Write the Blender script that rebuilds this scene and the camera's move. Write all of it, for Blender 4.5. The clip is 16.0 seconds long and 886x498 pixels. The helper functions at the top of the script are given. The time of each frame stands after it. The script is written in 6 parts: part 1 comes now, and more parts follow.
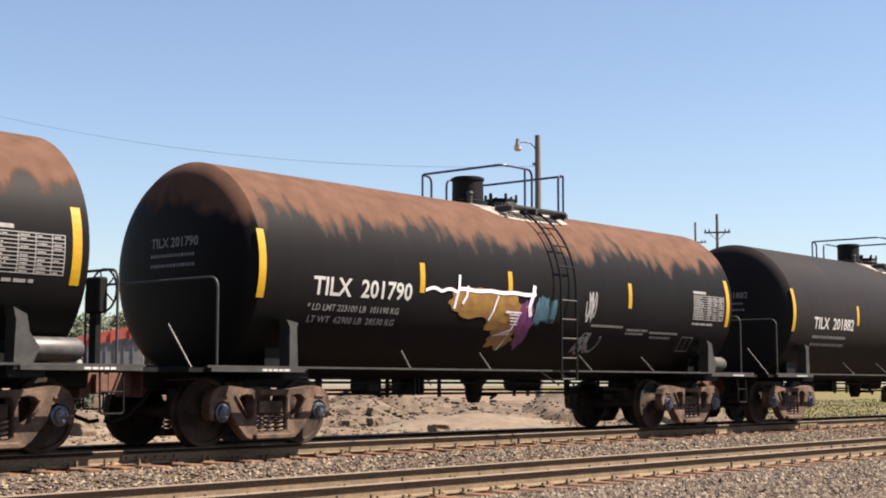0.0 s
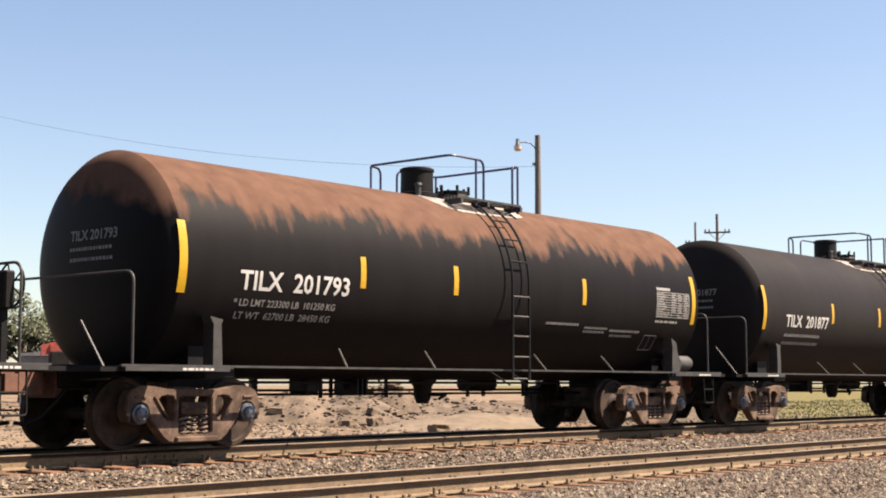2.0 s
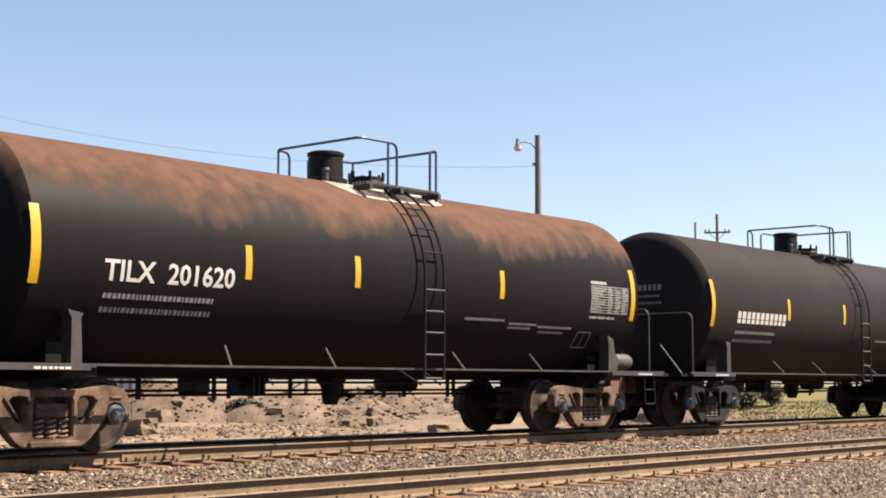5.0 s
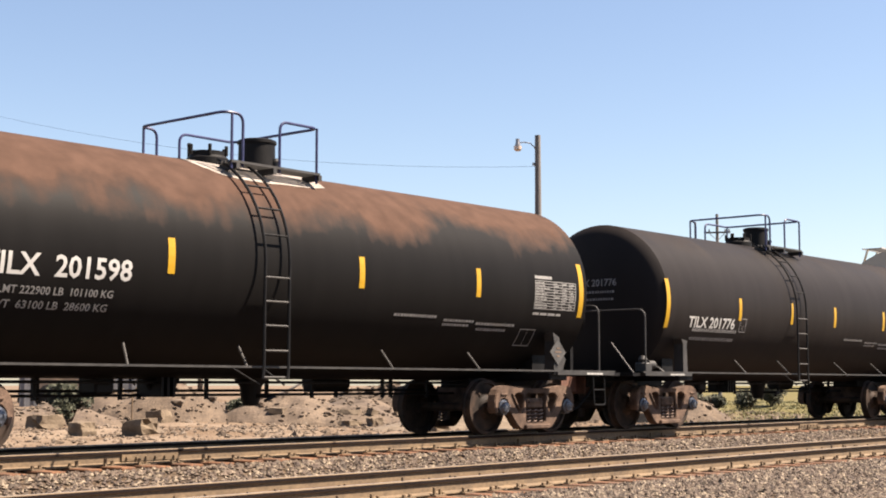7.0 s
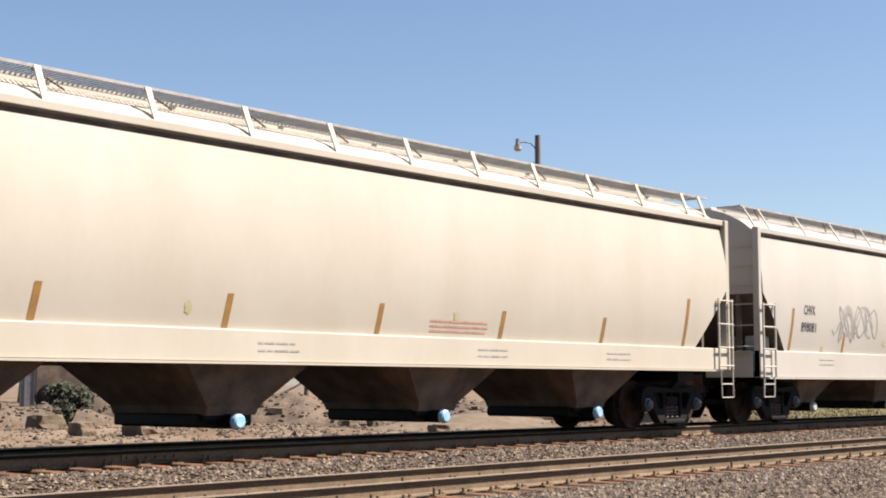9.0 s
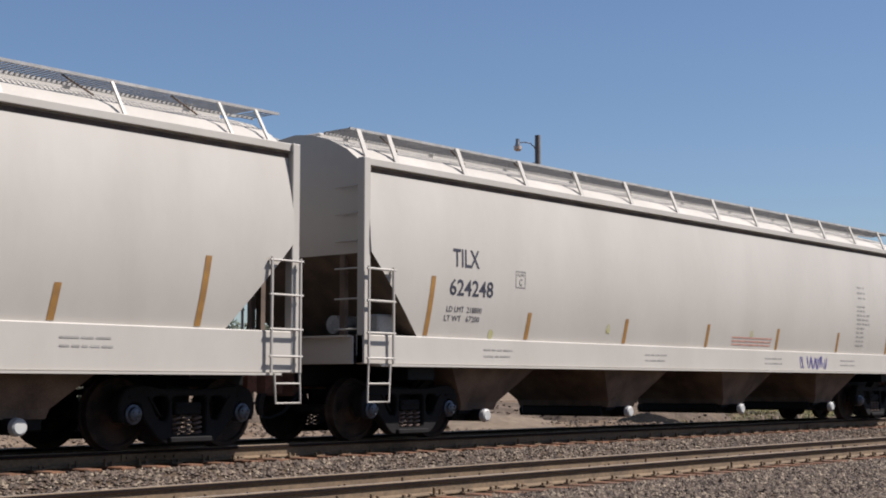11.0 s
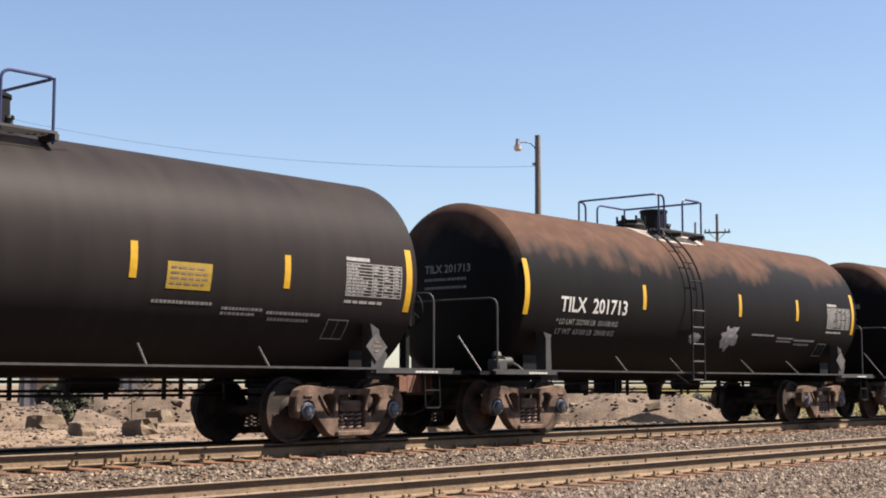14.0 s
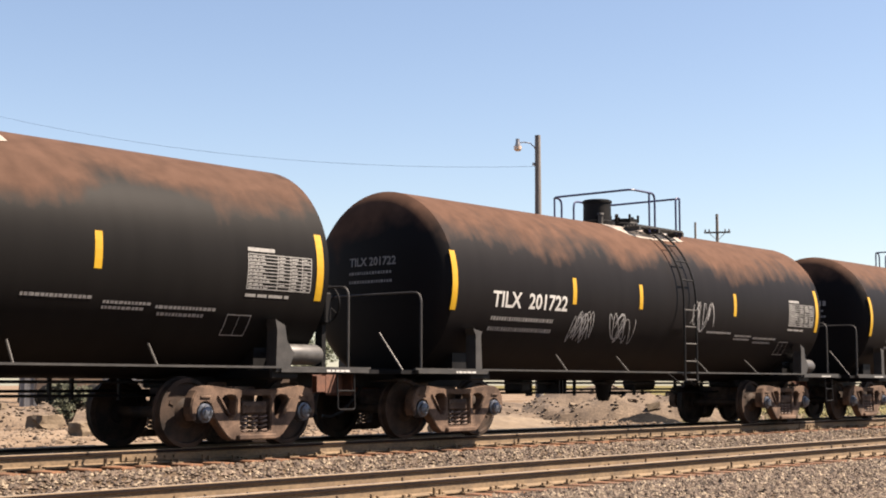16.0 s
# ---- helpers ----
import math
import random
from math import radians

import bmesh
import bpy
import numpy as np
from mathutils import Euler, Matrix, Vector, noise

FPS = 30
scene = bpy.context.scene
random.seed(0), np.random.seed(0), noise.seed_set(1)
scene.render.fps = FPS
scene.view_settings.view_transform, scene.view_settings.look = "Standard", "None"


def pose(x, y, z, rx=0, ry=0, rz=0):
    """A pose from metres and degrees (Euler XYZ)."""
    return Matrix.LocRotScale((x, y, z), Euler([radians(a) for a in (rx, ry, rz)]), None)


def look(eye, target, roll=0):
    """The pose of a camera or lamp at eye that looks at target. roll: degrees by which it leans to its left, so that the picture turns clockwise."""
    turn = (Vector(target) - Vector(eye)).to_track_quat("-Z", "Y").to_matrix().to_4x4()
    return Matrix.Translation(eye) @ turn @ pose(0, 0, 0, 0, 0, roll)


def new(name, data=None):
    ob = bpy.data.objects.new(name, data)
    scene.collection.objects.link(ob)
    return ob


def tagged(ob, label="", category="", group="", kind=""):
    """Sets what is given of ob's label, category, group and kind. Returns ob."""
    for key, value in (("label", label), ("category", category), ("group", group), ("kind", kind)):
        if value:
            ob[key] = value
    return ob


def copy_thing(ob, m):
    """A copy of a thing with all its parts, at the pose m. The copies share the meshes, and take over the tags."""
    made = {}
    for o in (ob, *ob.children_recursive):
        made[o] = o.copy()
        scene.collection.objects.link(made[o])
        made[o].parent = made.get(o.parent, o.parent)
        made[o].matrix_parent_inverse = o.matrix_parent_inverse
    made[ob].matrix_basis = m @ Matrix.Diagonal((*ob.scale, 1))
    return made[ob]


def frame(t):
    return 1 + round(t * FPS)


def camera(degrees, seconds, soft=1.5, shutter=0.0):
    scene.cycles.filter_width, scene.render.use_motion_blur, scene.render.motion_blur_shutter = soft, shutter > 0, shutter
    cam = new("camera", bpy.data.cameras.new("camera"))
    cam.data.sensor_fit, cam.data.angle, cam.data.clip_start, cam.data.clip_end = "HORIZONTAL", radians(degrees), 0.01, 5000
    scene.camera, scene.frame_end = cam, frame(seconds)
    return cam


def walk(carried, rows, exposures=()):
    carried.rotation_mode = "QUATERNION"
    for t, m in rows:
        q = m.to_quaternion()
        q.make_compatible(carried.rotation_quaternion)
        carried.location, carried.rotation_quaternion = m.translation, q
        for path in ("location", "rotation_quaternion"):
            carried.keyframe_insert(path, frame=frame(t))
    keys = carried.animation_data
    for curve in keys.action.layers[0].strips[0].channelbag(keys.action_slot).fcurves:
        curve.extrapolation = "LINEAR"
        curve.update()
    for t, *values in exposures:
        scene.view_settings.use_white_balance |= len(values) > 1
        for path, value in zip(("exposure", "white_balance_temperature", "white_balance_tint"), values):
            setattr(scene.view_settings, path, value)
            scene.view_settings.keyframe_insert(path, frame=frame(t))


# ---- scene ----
cam = camera(34.8, 16.0, soft=1.9)
EYE = (0.0, 0.0, 0.816)
STAND = pose(*EYE, 95.51, 0.0, -49.7)
walk(cam, [(0.0, STAND), (16.0, STAND)], exposures=[
    (0.0, 1.74, 6800, 15), (0.5, 1.85, 7000, 16), (1.0, 1.89, 7250, 17), (8.5, 1.93, 6950, 16), (9.0, 1.51, 6500, 14), (9.6, 1.16, 6200, 13), (11.3, 0.85, 5950, 14), (12.0, 0.80, 5900, 14), (12.5, 0.75, 5700, 15),
    (13.0, 1.29, 6100, 14), (13.5, 1.61, 6300, 15), (14.2, 1.74, 6800, 16), (16.0, 1.89, 7250, 17)])

# ---- light: clear midday, sun high on the camera's side, towards the far end of the train
SUN = Vector((0.45, -0.55, 1.0)).normalized()
world = bpy.data.worlds.new("sky")
scene.world = world
world.use_nodes = True
wn = world.node_tree.nodes
sky = wn.new("ShaderNodeTexSky")
sky.sky_type, sky.sun_disc = "NISHITA", False
sky.sun_elevation = math.asin(SUN.z)
sky.sun_rotation = math.atan2(SUN.x, SUN.y)
sky.air_density, sky.dust_density, sky.ozone_density = 1.0, 0.6, 2.6
wn["Background"].inputs["Strength"].default_value = 0.05
world.node_tree.links.new(sky.outputs[0], wn["Background"].inputs["Color"])
sun_data = bpy.data.lights.new("sun", "SUN")
sun_data.energy, sun_data.angle, sun_data.color = 5.0, radians(0.53), (1.0, 0.92, 0.80)
sun = new("sun", sun_data)
sun.matrix_world = look(SUN * 60, (0, 0, 0))

# ---- the plan, in metres: rail heads of the train's track at z = 0, track along x
TRACK_Y, NEAR_TRACK_Y, NEAR_TRACK_Z = 15.44, 11.42, -0.25
GAUGE = 0.753
ZC, R = 2.42, 1.516
TANK_L = 15.43


def gone(t):
    """How far the train has rolled at t seconds."""
    return 16.08 * t + 0.00925 * t * t


# ---- materials
def nodes_of(name):
    m = bpy.data.materials.new(name)
    m.use_nodes = True
    t = m.node_tree
    return m, t.nodes, t.links, t.nodes["Principled BSDF"]


def mat(name, col, col2=None, rough=0.6, metal=0.0, scale=6.0, fine=60.0, bump=0.15, dark=0.35, stretch=(1, 1, 1), spec=0.5, rand=0.0):
    """Two colours mixed by coarse noise, with fine grain, dirt and relief."""
    m, n, l, b = nodes_of(name)
    tc = n.new("ShaderNodeTexCoord")
    mp = n.new("ShaderNodeMapping")
    mp.inputs["Scale"].default_value = stretch
    l.new(tc.outputs["Object"], mp.inputs[0])
    if rand:
        oi = n.new("ShaderNodeObjectInfo")
        mul = n.new("ShaderNodeMath")
        mul.operation = "MULTIPLY"
        mul.inputs[1].default_value = 37.0
        l.new(oi.outputs["Random"], mul.inputs[0])
        l.new(mul.outputs[0], mp.inputs["Location"])
    n1 = n.new("ShaderNodeTexNoise")
    n1.inputs["Scale"].default_value, n1.inputs["Detail"].default_value = scale, 6
    n2 = n.new("ShaderNodeTexNoise")
    n2.inputs["Scale"].default_value, n2.inputs["Detail"].default_value = fine, 4
    for q in (n1, n2):
        l.new(mp.outputs[0], q.inputs["Vector"])
    r1 = n.new("ShaderNodeValToRGB")
    r1.color_ramp.elements[0].position, r1.color_ramp.elements[1].position = 0.38, 0.64
    c2 = col2 or tuple(c * 0.72 for c in col)
    r1.color_ramp.elements[0].color, r1.color_ramp.elements[1].color = (*c2, 1), (*col, 1)
    l.new(n1.outputs[0], r1.inputs[0])
    mx = n.new("ShaderNodeMix")
    mx.data_type, mx.blend_type = "RGBA", "MULTIPLY"
    mx.inputs[0].default_value = 1.0
    r2 = n.new("ShaderNodeMapRange")
    r2.inputs[1].default_value, r2.inputs[2].default_value = 0.3, 0.7
    r2.inputs[3].default_value, r2.inputs[4].default_value = 1 - dark, 1 + dark * 0.4
    l.new(n2.outputs[0], r2.inputs[0])
    l.new(r1.outputs[0], mx.inputs[6])
    l.new(r2.outputs[0], mx.inputs[7])
    l.new(mx.outputs[2], b.inputs["Base Color"])
    rr = n.new("ShaderNodeMapRange")
    rr.inputs[3].default_value, rr.inputs[4].default_value = max(0.05, rough - 0.12), min(1, rough + 0.12)
    l.new(n1.outputs[0], rr.inputs[0])
    l.new(rr.outputs[0], b.inputs["Roughness"])
    b.inputs["Metallic"].default_value = metal
    b.inputs["Specular IOR Level"].default_value = spec
    if bump:
        bp = n.new("ShaderNodeBump")
        bp.inputs["Strength"].default_value, bp.inputs["Distance"].default_value = bump, 0.01
        l.new(n2.outputs[0], bp.inputs["Height"])
        l.new(bp.outputs[0], b.inputs["Normal"])
    return m


def tank_paint(name, base, rust, reach, amount, seed, blot=1.0, soft=1.0, drip=0.6):
    """Black tank paint; rust-coloured weathering runs down from the crown with a ragged edge."""
    m, n, l, b = nodes_of(name)
    tc = n.new("ShaderNodeTexCoord")
    mp = n.new("ShaderNodeMapping")
    mp.inputs["Location"].default_value = (seed, seed * 1.7, 0)
    l.new(tc.outputs["Object"], mp.inputs[0])
    st = n.new("ShaderNodeMapping")          # runs: stretched up and down
    st.inputs["Scale"].default_value = (4.5, 0.9, 0.7)
    st.inputs["Location"].default_value = (seed * 2.1, 0, 0)
    l.new(tc.outputs["Object"], st.inputs[0])
    big = n.new("ShaderNodeTexNoise")
    big.inputs["Scale"].default_value, big.inputs["Detail"].default_value = 0.55, 4
    l.new(mp.outputs[0], big.inputs["Vector"])
    runs = n.new("ShaderNodeTexNoise")
    runs.inputs["Scale"].default_value, runs.inputs["Detail"].default_value = 1.0, 5
    l.new(st.outputs[0], runs.inputs["Vector"])
    fine = n.new("ShaderNodeTexNoise")
    fine.inputs["Scale"].default_value, fine.inputs["Detail"].default_value = 3.5, 7
    l.new(mp.outputs[0], fine.inputs["Vector"])
    sep = n.new("ShaderNodeSeparateXYZ")
    l.new(tc.outputs["Object"], sep.inputs[0])

    def math_(op, a, c):
        q = n.new("ShaderNodeMath")
        q.operation = op
        for i, v in enumerate((a, c)):
            if isinstance(v, (int, float)):
                q.inputs[i].default_value = v
            else:
                l.new(v, q.inputs[i])
        return q.outputs[0]
    h = math_("SUBTRACT", sep.outputs["Z"], reach)
    h = math_("ADD", h, math_("MULTIPLY", math_("SUBTRACT", big.outputs[0], 0.5), blot))
    h = math_("ADD", h, math_("MULTIPLY", math_("SUBTRACT", runs.outputs[0], 0.5), drip))
    h = math_("ADD", h, math_("MULTIPLY", math_("SUBTRACT", fine.outputs[0], 0.5), 0.35))
    mask = n.new("ShaderNodeMapRange")
    mask.inputs[1].default_value, mask.inputs[2].default_value = -0.24 * soft, 0.34 * soft
    mask.inputs[4].default_value = amount
    l.new(h, mask.inputs[0])
    grey = n.new("ShaderNodeValToRGB")
    grey.color_ramp.elements[0].position, grey.color_ramp.elements[1].position = 0.3, 0.75
    grey.color_ramp.elements[0].color = (*[c * 0.86 for c in base], 1)
    grey.color_ramp.elements[1].color = (*[c * 1.12 for c in base], 1)
    l.new(runs.outputs[0], grey.inputs[0])
    rs = n.new("ShaderNodeValToRGB")
    rs.color_ramp.elements[0].position, rs.color_ramp.elements[1].position = 0.3, 0.7
    rs.color_ramp.elements[0].color = (*[c * 0.80 for c in rust], 1)
    rs.color_ramp.elements[1].color = (*[c * 1.14 for c in rust], 1)
    l.new(fine.outputs[0], rs.inputs[0])
    mx = n.new("ShaderNodeMix")
    mx.data_type = "RGBA"
    l.new(mask.outputs[0], mx.inputs[0])
    l.new(grey.outputs[0], mx.inputs[6])
    l.new(rs.outputs[0], mx.inputs[7])
    l.new(mx.outputs[2], b.inputs["Base Color"])
    rr = n.new("ShaderNodeMapRange")
    rr.inputs[3].default_value, rr.inputs[4].default_value = 0.52, 0.88
    l.new(mask.outputs[0], rr.inputs[0])
    l.new(rr.outputs[0], b.inputs["Roughness"])
    b.inputs["Specular IOR Level"].default_value = 0.06
    bp = n.new("ShaderNodeBump")
    bp.inputs["Strength"].default_value, bp.inputs["Distance"].default_value = 0.08, 0.01
    l.new(fine.outputs[0], bp.inputs["Height"])
    l.new(bp.outputs[0], b.inputs["Normal"])
    return m


BLACK = (0.00764, 0.00686, 0.00718)
RUST = (0.084, 0.0461, 0.0323)
TANKS = [tank_paint("tank_rusty_a", BLACK, RUST, 3.14, 1.0, 3.1, 1.1, 0.42, 1.0),
         tank_paint("tank_grey", (0.0161, 0.0139, 0.0134), (0.027, 0.021, 0.0184), 3.7, 0.5, 8.4, 1.2),
         tank_paint("tank_rusty_b", BLACK, (0.0705, 0.039, 0.0274), 3.20, 0.95, 14.9, 1.4, 0.75, 0.55),
         tank_paint("tank_rusty_c", (0.00697, 0.00645, 0.0063), (0.0653, 0.0375, 0.027), 3.16, 0.9, 21.7, 2.2, 0.8, 0.45)]
M_FRAME = mat("frame_black_paint", (0.0062, 0.006, 0.0065), rough=0.6, fine=40, spec=0.15)
M_GREYBAR = mat("grey_steel_edge", (0.0289, 0.027, 0.0253), (0.0169, 0.0157, 0.0145), rough=0.6, rand=1)
M_RESERVOIR = mat("dusty_grey_reservoir_paint", (0.063, 0.0601, 0.0571), (0.0357, 0.0336, 0.0315), rough=0.5, scale=5)
M_RAILBLUE = mat("handrail_paint", (0.015, 0.020, 0.085), rough=0.5)
M_TRUCK = mat("dusty_cast_steel", (0.14, 0.0918, 0.0663), (0.0527, 0.034, 0.0255), rough=0.88, scale=4, rand=1, spec=0.2, dark=0.45)
M_TRUCK_NEW = mat("dark_cast_steel", (0.012, 0.0106, 0.0101), (0.00672, 0.00576, 0.00576), rough=0.8, scale=5, spec=0.2)
M_WHEEL = mat("wheel_steel", (0.052, 0.034, 0.025), (0.016, 0.012, 0.010), rough=0.8, scale=4, rand=1, spec=0.2)
M_SPRING = mat("spring_steel", (0.135, 0.0864, 0.0648), rough=0.7)
M_CAP = mat("bearing_cap_blue_grey", (0.109, 0.12, 0.147), (0.0381, 0.0435, 0.0544), rough=0.35, metal=0.4, scale=14)
M_YELLOW = mat("reflective_yellow", (0.363, 0.214, 0.00638), (0.342, 0.189, 0.00512), rough=0.4, dark=0.08, bump=0)
M_ORANGE = mat("faded_orange_strip", (0.261, 0.131, 0.0231), (0.211, 0.108, 0.027), rough=0.6, dark=0.15, bump=0)
M_WHITE = mat("white_lettering", (0.395, 0.39, 0.375), (0.346, 0.341, 0.326), rough=0.6, dark=0.1, bump=0)
M_FADED = mat("faded_lettering", (0.22, 0.214, 0.207), (0.135, 0.129, 0.129), rough=0.7, dark=0.3, bump=0, scale=20)
M_STENCIL = mat("worn_white_stencil", (0.224, 0.219, 0.209), (0.174, 0.169, 0.163), rough=0.7, dark=0.2, bump=0, scale=15)
M_NAVY = mat("dark_lettering", (0.0315, 0.0315, 0.049), rough=0.6, dark=0.2, bump=0)
M_PALE = mat("pale_primer", (0.282, 0.249, 0.217), (0.184, 0.157, 0.135), rough=0.8, scale=5)
M_PLACARD = mat("yellow_placard", (0.239, 0.156, 0.00997), (0.206, 0.133, 0.0133), rough=0.6, dark=0.12, bump=0)
M_CREAM = mat("cream_hopper_paint", (0.389, 0.354, 0.294), (0.369, 0.33, 0.269), rough=0.5, scale=0.7, fine=7, dark=0.02, bump=0.02, stretch=(1.2, 1, 0.5))
M_GREYW = mat("grey_white_hopper_paint", (0.374, 0.348, 0.31), (0.351, 0.325, 0.286), rough=0.5, scale=0.7, fine=7, dark=0.02, bump=0.02, stretch=(1.2, 1, 0.5))
# road dirt, darkened further for shade under the body and eave
M_DIRT_SHADE = mat("road_dirt_and_shade", (0.154, 0.107, 0.0758), (0.0672, 0.0468, 0.0355), rough=0.85, scale=2.0)
M_SLOPE = mat("brown_dust_on_slope_sheet", (0.105, 0.072, 0.05), (0.06, 0.042, 0.03), rough=0.9, scale=2.5)
M_GALV = mat("galvanised_grating", (0.34, 0.332, 0.319), (0.264, 0.255, 0.246), rough=0.6)
M_BLUECAP = mat("pale_blue_cap", (0.12, 0.33, 0.55), (0.28, 0.44, 0.55), rough=0.4, dark=0.1)
M_SHINE = mat("worn_rail_head", (0.255, 0.23, 0.211), (0.196, 0.162, 0.137), rough=0.5, metal=0.35, scale=2, stretch=(0.21, 5.6, 0.7))
M_RAIL = mat("rusty_rail", (0.155, 0.104, 0.058), (0.10, 0.066, 0.037), rough=0.85, scale=3, fine=35, stretch=(0.6, 1, 1))
# dark colour standing for the shade on the rail head's sides
M_HEADSIDE = mat("shaded_rail_side", (0.018, 0.0126, 0.0114), (0.0108, 0.0078, 0.0078), rough=0.92, spec=0.08, scale=4, stretch=(0.4, 1, 1))
M_TIE = mat("weathered_tie", (0.161, 0.0683, 0.0286), (0.077, 0.0353, 0.0176), rough=0.95, scale=4, fine=40, stretch=(3.4, 0.68, 1.36), rand=1, bump=0.5)
M_CONCRETE = mat("broken_concrete", (0.139, 0.104, 0.0687), (0.0963, 0.0687, 0.0437), rough=0.95, scale=3, fine=30, bump=0.5)
M_WOODPOLE = mat("weathered_pole", (0.165, 0.15, 0.14), (0.102, 0.0922, 0.0863), rough=0.9, stretch=(4.2, 4.2, 0.49), scale=4, bump=0.4)
M_METAL = mat("lamp_metal", (0.315, 0.315, 0.323), rough=0.4, metal=0.6)
M_GLASSY = mat("lamp_lens", (0.60, 0.47, 0.38), rough=0.25, dark=0.1)
M_COAL = mat("black_cinders", (0.00616, 0.0056, 0.0056), (0.0085, 0.0078, 0.0074), rough=0.95, scale=9, fine=50, bump=0.8, spec=0.05)
M_BARK = mat("bark", (0.096, 0.072, 0.052), rough=0.95, bump=0.5)


def island_mat(name, cols, rough=0.9, bump=0.3):
    """Stones or leaves: each loose piece takes its own colour."""
    m, n, l, b = nodes_of(name)
    g = n.new("ShaderNodeNewGeometry")
    r = n.new("ShaderNodeValToRGB")
    while len(r.color_ramp.elements) < len(cols):
        r.color_ramp.elements.new(0.5)
    for i, c in enumerate(cols):
        r.color_ramp.elements[i].position = i / max(1, len(cols) - 1)
        r.color_ramp.elements[i].color = (*c, 1)
    l.new(g.outputs["Random Per Island"], r.inputs[0])
    nz = n.new("ShaderNodeTexNoise")
    nz.inputs["Scale"].default_value, nz.inputs["Detail"].default_value = 30, 4
    tc = n.new("ShaderNodeTexCoord")
    l.new(tc.outputs["Object"], nz.inputs["Vector"])
    mr = n.new("ShaderNodeMapRange")
    mr.inputs[3].default_value, mr.inputs[4].default_value = 0.65, 1.3
    l.new(nz.outputs[0], mr.inputs[0])
    mx = n.new("ShaderNodeMix")
    mx.data_type, mx.blend_type = "RGBA", "MULTIPLY"
    mx.inputs[0].default_value = 1
    l.new(r.outputs[0], mx.inputs[6])
    l.new(mr.outputs[0], mx.inputs[7])
    l.new(mx.outputs[2], b.inputs["Base Color"])
    b.inputs["Roughness"].default_value = rough
    return m


M_STONE = island_mat("ballast_stone", [(0.0833, 0.0571, 0.0412), (0.0347, 0.0235, 0.018), (0.114, 0.0831, 0.0606), (0.0558, 0.0355, 0.0242), (0.219, 0.171, 0.12), (0.0244, 0.0162, 0.0124)])
M_RUBBLE = island_mat("rubble_stone", [(0.102, 0.0714, 0.0489), (0.0677, 0.0461, 0.0295), (0.13, 0.0988, 0.072), (0.059, 0.0408, 0.0272)])
M_LEAF = island_mat("leaf_green", [(0.0275, 0.0373, 0.0119), (0.0433, 0.0532, 0.0177), (0.0177, 0.0256, 0.00788), (0.0551, 0.059, 0.0236)], rough=0.7)
M_SHRUB = island_mat("shrub_green", [(0.0216, 0.027, 0.0126), (0.036, 0.0396, 0.018), (0.0126, 0.0162, 0.0072)], rough=0.8)
M_GRASS = island_mat("grass_blades", [(0.101, 0.101, 0.0355), (0.141, 0.125, 0.0502), (0.0704, 0.0799, 0.0257), (0.166, 0.141, 0.0673)], rough=0.8)


